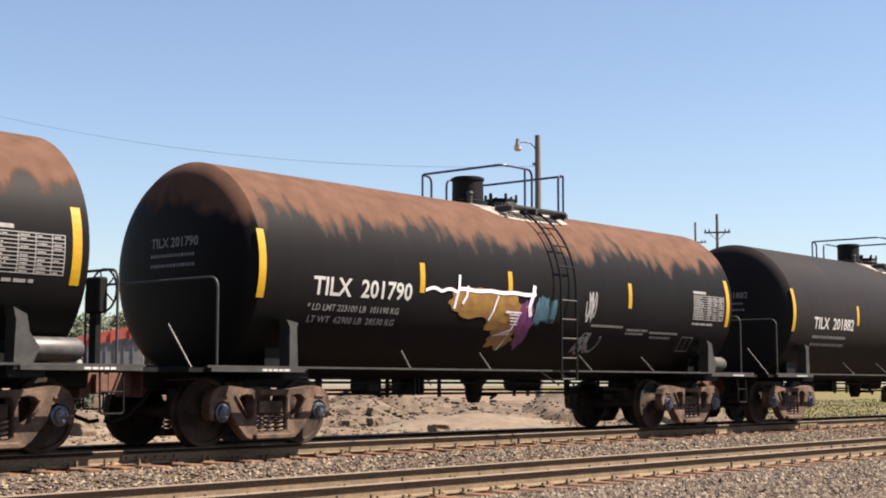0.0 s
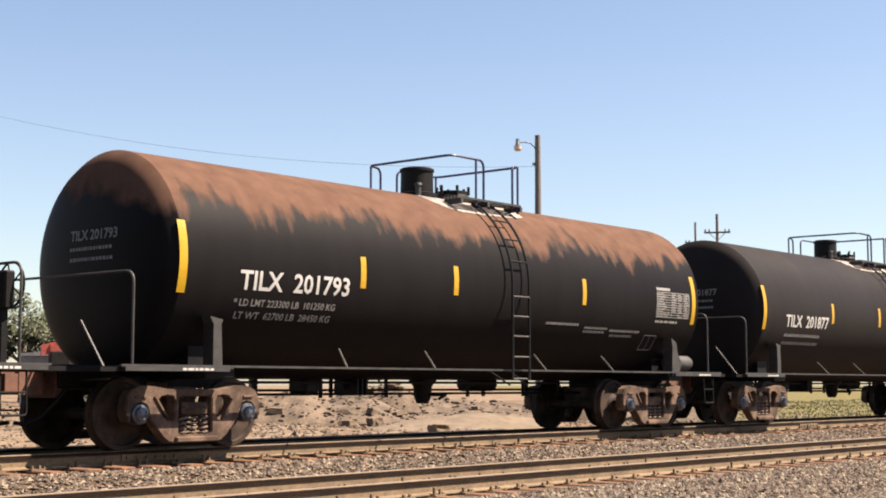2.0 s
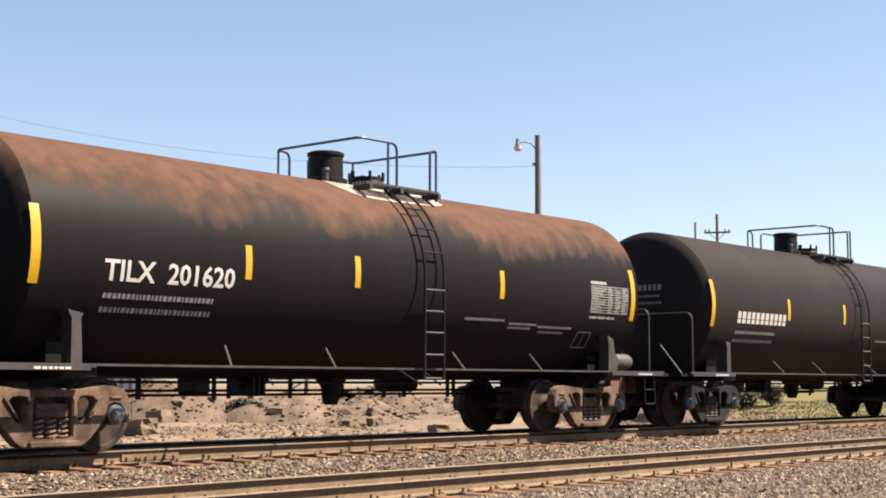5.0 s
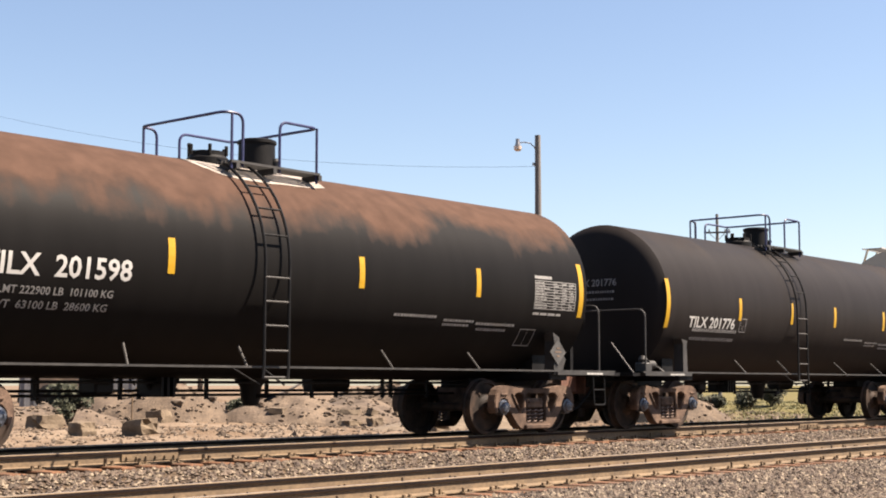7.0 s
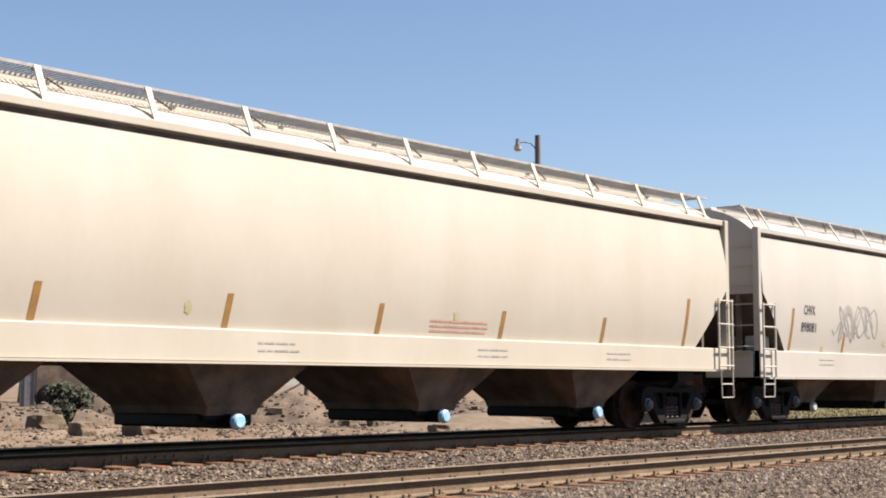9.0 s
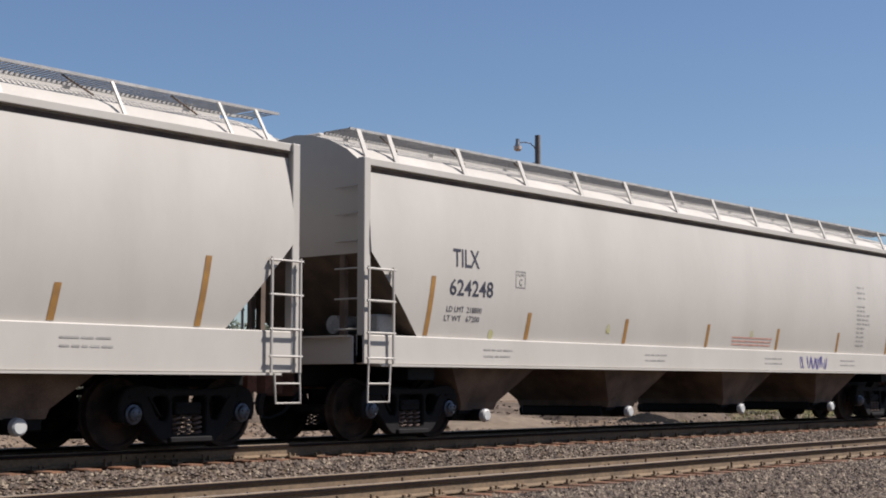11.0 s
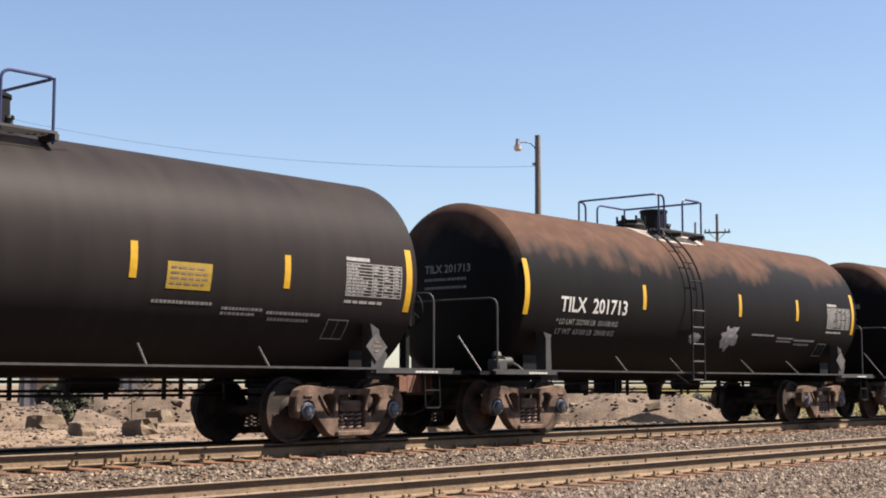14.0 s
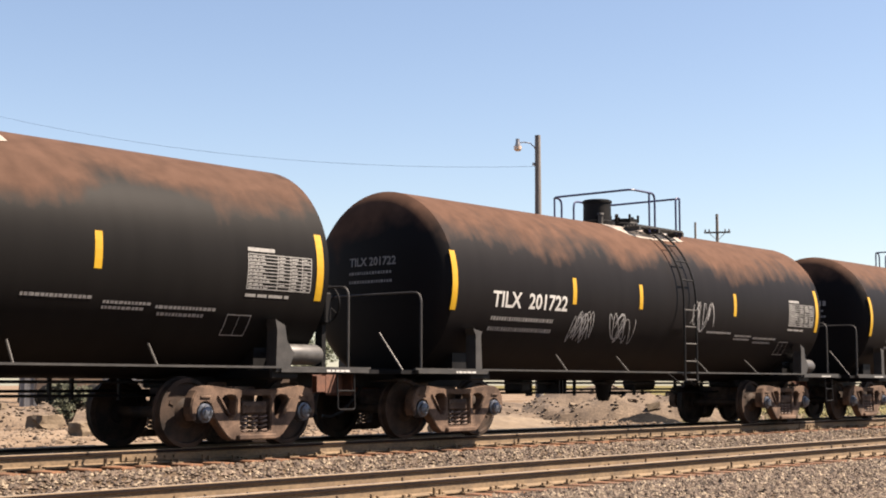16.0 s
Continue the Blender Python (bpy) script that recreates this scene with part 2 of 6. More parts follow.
def ground_mat():
    m, n, l, b = nodes_of("ground_gravel_dirt_grass")
    g = n.new("ShaderNodeNewGeometry")
    sep = n.new("ShaderNodeSeparateXYZ")
    l.new(g.outputs["Position"], sep.inputs[0])

    def noise_(scale, detail=6):
        q = n.new("ShaderNodeTexNoise")
        q.inputs["Scale"].default_value, q.inputs["Detail"].default_value = scale, detail
        l.new(g.outputs["Position"], q.inputs["Vector"])
        return q.outputs[0]

    def ramp_(src, a, c, lo, hi):
        q = n.new("ShaderNodeValToRGB")
        q.color_ramp.elements[0].position, q.color_ramp.elements[1].position = lo, hi
        q.color_ramp.elements[0].color, q.color_ramp.elements[1].color = (*a, 1), (*c, 1)
        l.new(src, q.inputs[0])
        return q.outputs[0]

    def mixc(f, a, c):
        q = n.new("ShaderNodeMix")
        q.data_type = "RGBA"
        l.new(f, q.inputs[0])
        l.new(a, q.inputs[6])
        l.new(c, q.inputs[7])
        return q.outputs[2]

    def edge(axis, lo, hi, wob, src):
        a = n.new("ShaderNodeMath")
        a.operation = "MULTIPLY_ADD"
        l.new(src, a.inputs[0])
        a.inputs[1].default_value = wob
        l.new(sep.outputs[axis], a.inputs[2])
        q = n.new("ShaderNodeMapRange")
        q.inputs[1].default_value, q.inputs[2].default_value = lo + wob / 2, hi + wob / 2
        l.new(a.outputs[0], q.inputs[0])
        return q.outputs[0]
    coarse, mid, fine = noise_(0.35), noise_(2.2), noise_(16.0, 8)
    v = n.new("ShaderNodeTexVoronoi")
    v.inputs["Scale"].default_value = 17
    l.new(g.outputs["Position"], v.inputs["Vector"])
    gravel = ramp_(v.outputs["Color"], (0.0254, 0.0172, 0.0107), (0.0945, 0.0656, 0.0421), 0.15, 0.85)
    rusty = ramp_(mid, (0.0536, 0.0339, 0.0219), (0.083, 0.0578, 0.0416), 0.35, 0.65)
    nearg = n.new("ShaderNodeMix")
    nearg.data_type = "RGBA"
    nearg.inputs[0].default_value = 0.35
    l.new(gravel, nearg.inputs[6])
    l.new(rusty, nearg.inputs[7])
    dirt = ramp_(fine, (0.0843, 0.0543, 0.0335), (0.13, 0.0911, 0.0599), 0.3, 0.7)
    pale = ramp_(mid, (0.131, 0.0932, 0.0634), (0.183, 0.14, 0.102), 0.3, 0.7)
    dirt2 = mixc(ramp_(coarse, (0, 0, 0), (1, 1, 1), 0.42, 0.58), dirt, pale)
    grass = ramp_(fine, (0.0563, 0.0563, 0.0163), (0.135, 0.103, 0.042), 0.3, 0.7)
    c = mixc(edge("Y", 17.6, 19.2, 2.0, coarse), nearg.outputs[2], dirt2)
    ray = n.new("ShaderNodeMath")
    ray.operation = "MULTIPLY_ADD"
    l.new(sep.outputs["Y"], ray.inputs[0])
    ray.inputs[1].default_value = -1.22
    l.new(sep.outputs["X"], ray.inputs[2])
    rw = n.new("ShaderNodeMath")
    rw.operation = "MULTIPLY_ADD"
    l.new(coarse, rw.inputs[0])
    rw.inputs[1].default_value = 10.0
    l.new(ray.outputs[0], rw.inputs[2])
    gx = n.new("ShaderNodeMapRange")
    gx.inputs[1].default_value, gx.inputs[2].default_value = 16.0, 24.0
    l.new(rw.outputs[0], gx.inputs[0])
    gy = edge("Y", 19.0, 21.0, 2.0, coarse)
    ma = n.new("ShaderNodeMath")
    ma.operation = "MULTIPLY"
    l.new(gx.outputs[0], ma.inputs[0])
    l.new(gy, ma.inputs[1])
    c = mixc(ma.outputs[0], c, grass)
    l.new(c, b.inputs["Base Color"])
    b.inputs["Roughness"].default_value = 0.95
    b.inputs["Specular IOR Level"].default_value = 0.2
    bp = n.new("ShaderNodeBump")
    bp.inputs["Strength"].default_value, bp.inputs["Distance"].default_value = 0.7, 0.03
    l.new(v.outputs["Distance"], bp.inputs["Height"])
    l.new(bp.outputs[0], b.inputs["Normal"])
    return m


M_GROUND = ground_mat()


# ---- mesh code
def mesh_of(bm, name, material, smooth=False):
    me = bpy.data.meshes.new(name)
    bm.normal_update()
    bm.to_mesh(me)
    bm.free()
    for m in (material if isinstance(material, (list, tuple)) else [material]):
        me.materials.append(m)
    if smooth:
        me.shade_smooth()
        me.set_sharp_from_angle(angle=radians(38))
    return me


def part(name, bm, material, parent=None, label="", smooth=True, at=None):
    """Links a bmesh (or a ready mesh) as one object under a thing or a part."""
    me = bm if isinstance(bm, bpy.types.Mesh) else mesh_of(bm, name, material, smooth)
    ob = new(name, me)
    ob.parent = parent
    if at is not None:
        ob.matrix_basis = at
    if label:
        ob["label"] = label
    return ob


def box(bm, x0, x1, y0, y1, z0, z1, m=0, bev=0.0):
    v = [bm.verts.new((x, y, z)) for x in (x0, x1) for y in (y0, y1) for z in (z0, z1)]
    fs = [bm.faces.new([v[i] for i in f]) for f in ((0, 1, 3, 2), (4, 6, 7, 5), (0, 4, 5, 1), (2, 3, 7, 6), (0, 2, 6, 4), (1, 5, 7, 3))]
    for f in fs:
        f.material_index = m
    if bev:
        es = {e for f in fs for e in f.edges}
        bmesh.ops.bevel(bm, geom=list(es), offset=bev, segments=1, affect="EDGES")
    return v


def prism(bm, poly, y0, y1, m=0):
    """A polygon in x and z, given thickness along y."""
    a = [bm.verts.new((x, y0, z)) for x, z in poly]
    c = [bm.verts.new((x, y1, z)) for x, z in poly]
    k = len(poly)
    area = sum(poly[i][0] * poly[(i + 1) % k][1] - poly[(i + 1) % k][0] * poly[i][1] for i in range(k))
    if area * (y1 - y0) < 0:
        a, c = a[::-1], c[::-1]
    fs = [bm.faces.new(a), bm.faces.new(c[::-1])]
    for i in range(k):
        j = (i + 1) % k
        fs.append(bm.faces.new((a[j], a[i], c[i], c[j])))
    for f in fs:
        f.material_index = m


def tube(bm, pts, r, seg=8, m=0, caps=True):
    """A round bar through the points."""
    pts = [Vector(p) for p in pts]
    rings = []
    up = None
    for i, p in enumerate(pts):
        d = ((pts[i + 1] - p).normalized() if i + 1 < len(pts) else Vector()) + ((p - pts[i - 1]).normalized() if i else Vector())
        d.normalize()
        if up is None:
            up = d.orthogonal().normalized()
        up = (up - d * up.dot(d)).normalized()
        side = d.cross(up)
        rings.append([bm.verts.new(p + r * (math.cos(2 * math.pi * k / seg) * up + math.sin(2 * math.pi * k / seg) * side)) for k in range(seg)])
    for a, c in zip(rings, rings[1:]):
        for k in range(seg):
            f = bm.faces.new((a[k], a[(k + 1) % seg], c[(k + 1) % seg], c[k]))
            f.material_index = m
    if caps:
        bm.faces.new(rings[0][::-1]).material_index = m
        bm.faces.new(rings[-1]).material_index = m


def lathe(bm, prof, axis="y", seg=32, centre=(0, 0, 0), m=0):
    """A profile of (along, radius) turned about an axis."""
    cx, cy, cz = centre
    rings = []
    for a, r in prof:
        ring = []
        for k in range(seg):
            c, s = r * math.cos(2 * math.pi * k / seg), r * math.sin(2 * math.pi * k / seg)
            p = {"x": (cx + a, cy + c, cz + s), "y": (cx + s, cy + a, cz + c), "z": (cx + c, cy + s, cz + a)}[axis]
            ring.append(bm.verts.new(p))
        rings.append(ring)
    for a, c in zip(rings, rings[1:]):
        for k in range(seg):
            bm.faces.new((a[k], a[(k + 1) % seg], c[(k + 1) % seg], c[k])).material_index = m
    if prof[0][1] > 1e-6:
        bm.faces.new(rings[0][::-1]).material_index = m
    if prof[-1][1] > 1e-6:
        bm.faces.new(rings[-1]).material_index = m


def bend(pts, r=0.12, n=5):
    """Rounds the inner corners of a chain of points."""
    pts = [Vector(p) for p in pts]
    out = [pts[0]]
    for a, p, c in zip(pts, pts[1:], pts[2:]):
        u, w = (a - p), (c - p)
        k = min(r, u.length * 0.49, w.length * 0.49)
        u, w = p + u.normalized() * k, p + w.normalized() * k
        for i in range(n + 1):
            t = i / n
            out.append((1 - t) ** 2 * u + 2 * t * (1 - t) * p + t * t * w)
    out.append(pts[-1])
    return out


def bar_between(bm, a, c, r):
    tube(bm, [a, c], r, 6)


LETTERS = {}


def letter_shape(text, height, bold=0.0, space=1.0):
    """Vertices (x, y) and faces of a line of writing, cap height given, from x = 0."""
    key = (text, height, bold, space)
    if key not in LETTERS:
        cu = bpy.data.curves.new("writing", "FONT")
        cu.body, cu.size, cu.offset, cu.space_character, cu.resolution_u = text, height / 0.69, bold, space, 2
        ob = bpy.data.objects.new("writing", cu)
        scene.collection.objects.link(ob)
        me = bpy.data.meshes.new_from_object(ob.evaluated_get(bpy.context.evaluated_depsgraph_get()))
        bm = bmesh.new()
        bm.from_mesh(me)
        bmesh.ops.triangulate(bm, faces=bm.faces)
        for k in range(1, 6):
            bmesh.ops.bisect_plane(bm, geom=bm.verts[:] + bm.edges[:] + bm.faces[:], plane_co=(0, height * k / 6, 0), plane_no=(0, 1, 0))
        bm.verts.index_update()
        vs = [(v.co.x, v.co.y) for v in bm.verts]
        fs = [[v.index for v in f.verts] for f in bm.faces]
        bm.free()
        bpy.data.objects.remove(ob)
        bpy.data.meshes.remove(me)
        bpy.data.curves.remove(cu)
        LETTERS[key] = (vs, fs)
    return LETTERS[key]


def on_tank(x, z, lift=0.004):
    """The point of the tank's side at height z."""
    a = math.asin(max(-1, min(1, (z - ZC) / R)))
    return (x, -(R + lift) * math.cos(a), ZC + (R + lift) * math.sin(a))


def write(bm, text, x, z, height, where, width=None, bold=0.0, m=0, slant=0.0):
    vs, fs = letter_shape(text, height, bold)
    k = 1.0
    if width:
        k = width / max(v[0] for v in vs)
    made = [bm.verts.new(where(x + k * a + slant * c, z + c)) for a, c in vs]
    for f in fs:
        try:
            bm.faces.new([made[i] for i in f]).material_index = m
        except ValueError:
            pass


def islands(bm):
    """Splits a bmesh into its loose pieces."""
    seen, out = set(), []
    for f in bm.faces:
        if f in seen:
            continue
        seen.add(f)
        stack, faces = [f], []
        while stack:
            g = stack.pop()
            faces.append(g)
            for v in g.verts:
                for q in v.link_faces:
                    if q not in seen:
                        seen.add(q)
                        stack.append(q)
        piece, made = bmesh.new(), {}
        for g in faces:
            for v in g.verts:
                if v not in made:
                    made[v] = piece.verts.new(v.co)
            piece.faces.new([made[v] for v in g.verts])
        out.append(piece)
    bm.free()
    return out


def patch(bm, x0, x1, z0, z1, where, m=0, slant=0.0, steps=None):
    """A thin painted field on a surface, split along its height."""
    steps = steps or max(1, int(abs(z1 - z0) / 0.09))
    rows = []
    for i in range(steps + 1):
        z = z0 + (z1 - z0) * i / steps
        d = slant * i / steps
        rows.append((bm.verts.new(where(x0 + d, z)), bm.verts.new(where(x1 + d, z))))
    for (a, c), (d, e) in zip(rows, rows[1:]):
        bm.faces.new((a, c, e, d)).material_index = m


def bars(bm, rnd, x0, x1, z, h, where, m=0, gap=0.05, word=(0.08, 0.28)):
    """A line of writing too small to read."""
    x = x0
    while x < x1 - 0.05:
        w = min(rnd.uniform(*word), x1 - x)
        patch(bm, x, x + w, z, z + h, where, m, steps=1)
        x += w + gap


def stroke(bm, pts, width, where, m=0):
    """A brushed line on a surface."""
    n = len(pts)
    prev = None
    for i, (x, z) in enumerate(pts):
        a, c = pts[max(0, i - 1)], pts[min(n - 1, i + 1)]
        dx, dz = c[0] - a[0], c[1] - a[1]
        k = math.hypot(dx, dz) or 1
        o = width / 2
        cur = (bm.verts.new(where(x - dz / k * o, z + dx / k * o)), bm.verts.new(where(x + dz / k * o, z - dx / k * o)))
        if prev:
            bm.faces.new((prev[0], prev[1], cur[1], cur[0])).material_index = m
        prev = cur


def scribble(bm, rnd, x, z, w, h, where, n=5, width=0.025, m=0):
    for _ in range(n):
        cx, cz = x + rnd.uniform(0.15, 0.85) * w, z + rnd.uniform(0.35, 0.65) * h
        ph, k = rnd.uniform(0, 6.3), rnd.uniform(1.2, 2.6)
        pts = [(cx + 0.22 * w * math.sin(ph + i * 0.33) + 0.012 * w * (i - 10), cz + 0.45 * h * math.sin(k * i * 0.33 + ph * 2)) for i in range(22)]
        stroke(bm, pts, width, where, m)


# ---- trucks: one mesh set, shared by all cars
def wheel_mesh():
    bm = bmesh.new()
    for s in (-1, 1):
        y = s * 0.72
        lathe(bm, [(y - s * 0.10, 0.0), (y - s * 0.10, 0.14), (y - s * 0.03, 0.16), (y + s * 0.01, 0.38), (y - s * 0.06, 0.40), (y - s * 0.065, 0.484),
                   (y - s * 0.035, 0.48), (y - s * 0.02, 0.458), (y + s * 0.075, 0.455), (y + s * 0.08, 0.40), (y + s * 0.045, 0.385),
                   (y + s * 0.05, 0.20), (y + s * 0.11, 0.14), (y + s * 0.11, 0.0)], "y", 36)
        for k in range(2):                       # two bolts of chalk-pale wear, so that the turning shows
            a = k * math.pi
            box(bm, 0.28 * math.cos(a) - 0.04, 0.28 * math.cos(a) + 0.04, y + s * 0.045, y + s * 0.062, 0.28 * math.sin(a) - 0.02, 0.28 * math.sin(a) + 0.02)
    lathe(bm, [(-1.06, 0.0), (-1.06, 0.075), (1.06, 0.075), (1.06, 0.0)], "y", 16)
    bmesh.ops.recalc_face_normals(bm, faces=bm.faces)
    return mesh_of(bm, "wheelset", M_WHEEL, True)


def sideframe_mesh(material, name):
    """One steel casting: curved top chord, jaws for the bearings, a spring window and two teardrop openings."""
    bm = bmesh.new()
    half = [(0.36, 0.085), (0.44, 0.105), (0.52, 0.165), (0.735, 0.40), (0.755, 0.50), (0.79, 0.575), (0.87, 0.605), (0.95, 0.585), (1.01, 0.52), (1.025, 0.37), (1.07, 0.36), (1.11, 0.45),
            (1.115, 0.55), (1.09, 0.66), (1.03, 0.75), (0.93, 0.80), (0.80, 0.815), (0.64, 0.80), (0.46, 0.775), (0.30, 0.765)]
    drop = [(0.335, 0.62), (0.37, 0.675), (0.46, 0.69), (0.55, 0.675), (0.60, 0.63), (0.60, 0.57), (0.52, 0.43), (0.45, 0.365), (0.385, 0.37), (0.345, 0.43)]
    loops = [half + [(-x, z) for x, z in reversed(half)], drop, [(-x, z) for x, z in drop],
             [(0.235, 0.19), (0.27, 0.22), (0.27, 0.64), (0.235, 0.68), (-0.235, 0.68), (-0.27, 0.64), (-0.27, 0.22), (-0.235, 0.19)]]
    edges = []
    for loop in loops:
        vs = [bm.verts.new((x, -1.14, z)) for x, z in loop]
        edges += [bm.edges.new((p, q)) for p, q in zip(vs, vs[1:] + vs[:1])]
    bmesh.ops.triangle_fill(bm, use_beauty=True, edges=edges)
    front = list(bm.faces)
    out = bmesh.ops.extrude_face_region(bm, geom=front)["geom"]
    moved = [v for v in out if isinstance(v, bmesh.types.BMVert)]
    bmesh.ops.translate(bm, verts=moved, vec=(0, 0.16, 0))
    bmesh.ops.recalc_face_normals(bm, faces=bm.faces)
    rim = [e for e in bm.edges if len(e.link_faces) == 2 and all(v.co.y < -1.139 for v in e.verts) and abs(e.link_faces[0].normal.y - e.link_faces[1].normal.y) > 0.5]
    bmesh.ops.bevel(bm, geom=rim, offset=0.014, segments=2, affect="EDGES")
    # ribs cast on the face: lip over each jaw, diagonal rib, spring seat
    for sx in (-1, 1):
        box(bm, min(sx * 0.80, sx * 0.97), max(sx * 0.80, sx * 0.97), -1.16, -1.135, 0.655, 0.685, bev=0.006)
        prism(bm, [(sx * 0.62, 0.64), (sx * 0.68, 0.68), (sx * 0.52, 0.46), (sx * 0.47, 0.42)], -1.165, -1.135)
    box(bm, -0.34, 0.34, -1.20, -0.98, 0.095, 0.165, bev=0.012)
    return mesh_of(bm, name, material, False)


def spring_mesh():
    bm = bmesh.new()
    pts = [(0.062 * math.cos(i * 0.7), 0.062 * math.sin(i * 0.7), 0.17 + 0.27 * i / 40) for i in range(41)]
    tube(bm, pts, 0.017, 5)
    return mesh_of(bm, "spring", M_SPRING, True)


def bolster_mesh(material, name):
    bm = bmesh.new()
    box(bm, -0.215, 0.215, -1.12, 1.12, 0.44, 0.60, bev=0.015)
    for y in (-1.15, 1.15):
        box(bm, -0.19, 0.19, min(y, y * 0.97), max(y, y * 0.97), 0.53, 0.55)
    box(bm, -0.20, 0.20, -0.9, 0.9, 0.50, 0.80, bev=0.015)
    box(bm, -0.16, 0.16, -0.35, 0.35, 0.78, 0.86)
    for x in (-0.42, 0.42):
        box(bm, x - 0.05, x + 0.05, -0.80, 0.80, 0.40, 0.50)     # brake beams
        for y in (-0.72, 0.72):
            box(bm, x - 0.02, x + 0.09 * (1 if x > 0 else -1), y - 0.06, y + 0.06, 0.30, 0.56)
    return mesh_of(bm, name, material, False)


def cap_mesh():
    bm = bmesh.new()
    lathe(bm, [(-1.215, 0.0), (-1.215, 0.055), (-1.20, 0.085), (-1.16, 0.095), (-1.15, 0.125), (-1.02, 0.13), (-1.0, 0.08)], "y", 20)
    for k in range(3):
        a = k * 2.094 + 0.5
        lathe(bm, [(-1.232, 0.0), (-1.232, 0.016), (-1.20, 0.016)], "y", 6, (0.055 * math.cos(a), 0, 0.055 * math.sin(a)))
    bmesh.ops.recalc_face_normals(bm, faces=bm.faces)
    return mesh_of(bm, "bearing_cap", M_CAP, True)


def adapter_mesh(material, name):
    bm = bmesh.new()
    prism(bm, [(-0.13, 0.13), (-0.15, 0.19), (0.15, 0.19), (0.13, 0.13), (0.10, 0.02), (0.135, 0.02), (0.16, 0.20), (-0.16, 0.20), (-0.135, 0.02), (-0.10, 0.02)], -1.12, -1.0)
    return mesh_of(bm, name, material, False)


WHEEL, SPRING, CAP = wheel_mesh(), spring_mesh(), cap_mesh()
SIDE = {0: sideframe_mesh(M_TRUCK, "sideframe"), 1: sideframe_mesh(M_TRUCK_NEW, "sideframe_dark")}
BOLSTER = {0: bolster_mesh(M_TRUCK, "truck"), 1: bolster_mesh(M_TRUCK_NEW, "truck_dark")}
ADAPTER = {0: adapter_mesh(M_TRUCK, "adapter"), 1: adapter_mesh(M_TRUCK_NEW, "adapter_dark")}
TURN = Matrix.Rotation(math.pi, 4, "Z")


def add_truck(car, x, kind=0):
    truck = part("truck", BOLSTER[kind], None, car, "four-wheel railway truck of dusty cast steel" if not kind else "four-wheel railway truck of dark cast steel", at=pose(x, 0, 0))
    for m in (Matrix(), TURN):
        part("sideframe", SIDE[kind], None, truck, at=m)
        for k in (-0.17, 0.0, 0.17):
            part("spring", SPRING, None, truck, at=m @ pose(k, -1.065, 0))
        for k in (-0.889, 0.889):
            part("bearing_cap", CAP, None, truck, "blue-grey bearing end cap", at=m @ pose(k, 0, 0.457))
            part("adapter", ADAPTER[kind], None, truck, at=m @ pose(k, 0, 0.457))
    for k in (-0.889, 0.889):
        part("wheelset", WHEEL, None, truck, "rust-brown steel wheels on an axle", at=pose(k, 0, 0.457))
    return truck


def coupler_mesh():
    bm = bmesh.new()
    box(bm, 0.30, 1.3, -0.09, 0.09, 0.76, 0.92)
    prism(bm, [(0.0, 0.70), (0.34, 0.70), (0.34, 0.98), (0.0, 0.98)], -0.14, 0.05)
    prism(bm, [(0.02, 0.72), (0.20, 0.72), (0.20, 0.96), (0.02, 0.96)], 0.05, 0.15)
    box(bm, 0.42, 0.55, -0.28, 0.28, 0.66, 1.04)
    return mesh_of(bm, "coupler", mat("rust_red_casting", (0.13, 0.055, 0.034), (0.07, 0.032, 0.022), rough=0.85), False)


def hose_mesh():
    bm = bmesh.new()
    tube(bm, [(0.55, -0.35, 0.78), (0.42, -0.33, 0.62), (0.24, -0.26, 0.42), (0.06, -0.18, 0.34), (-0.05, -0.12, 0.36)], 0.028, 7)
    return mesh_of(bm, "brake_hose", M_FRAME, True)


COUPLER, HOSE = coupler_mesh(), hose_mesh()


def mirror(x):
    """The pose that turns an end piece round to the other end of a car of length x."""
    return Matrix.Translation((x, 0, 0)) @ TURN


# ---- tank car
def tank_shell():
    bm = bmesh.new()
    dome = [(-0.13 * math.sqrt(max(0, 1 - (k / 16) ** 2.4)), R * k / 16) for k in range(17)]
    brow = [(1.40 - 0.30 * math.sqrt(max(0, 1 - (k / 16) ** 2.2)), R * k / 16) for k in range(16)]
    prof = brow + [(1.40, R)]
    prof += [(1.40 + 12.70 * k / 10, R) for k in range(1, 10)]
    prof += [(14.10, R)] + [(14.10 - a, r) for a, r in dome[:-1][::-1]]
    lathe(bm, prof, "x", 72, (0, 0, ZC))
    bmesh.ops.remove_doubles(bm, verts=bm.verts, dist=1e-4)
    bmesh.ops.recalc_face_normals(bm, faces=bm.faces)
    return bm


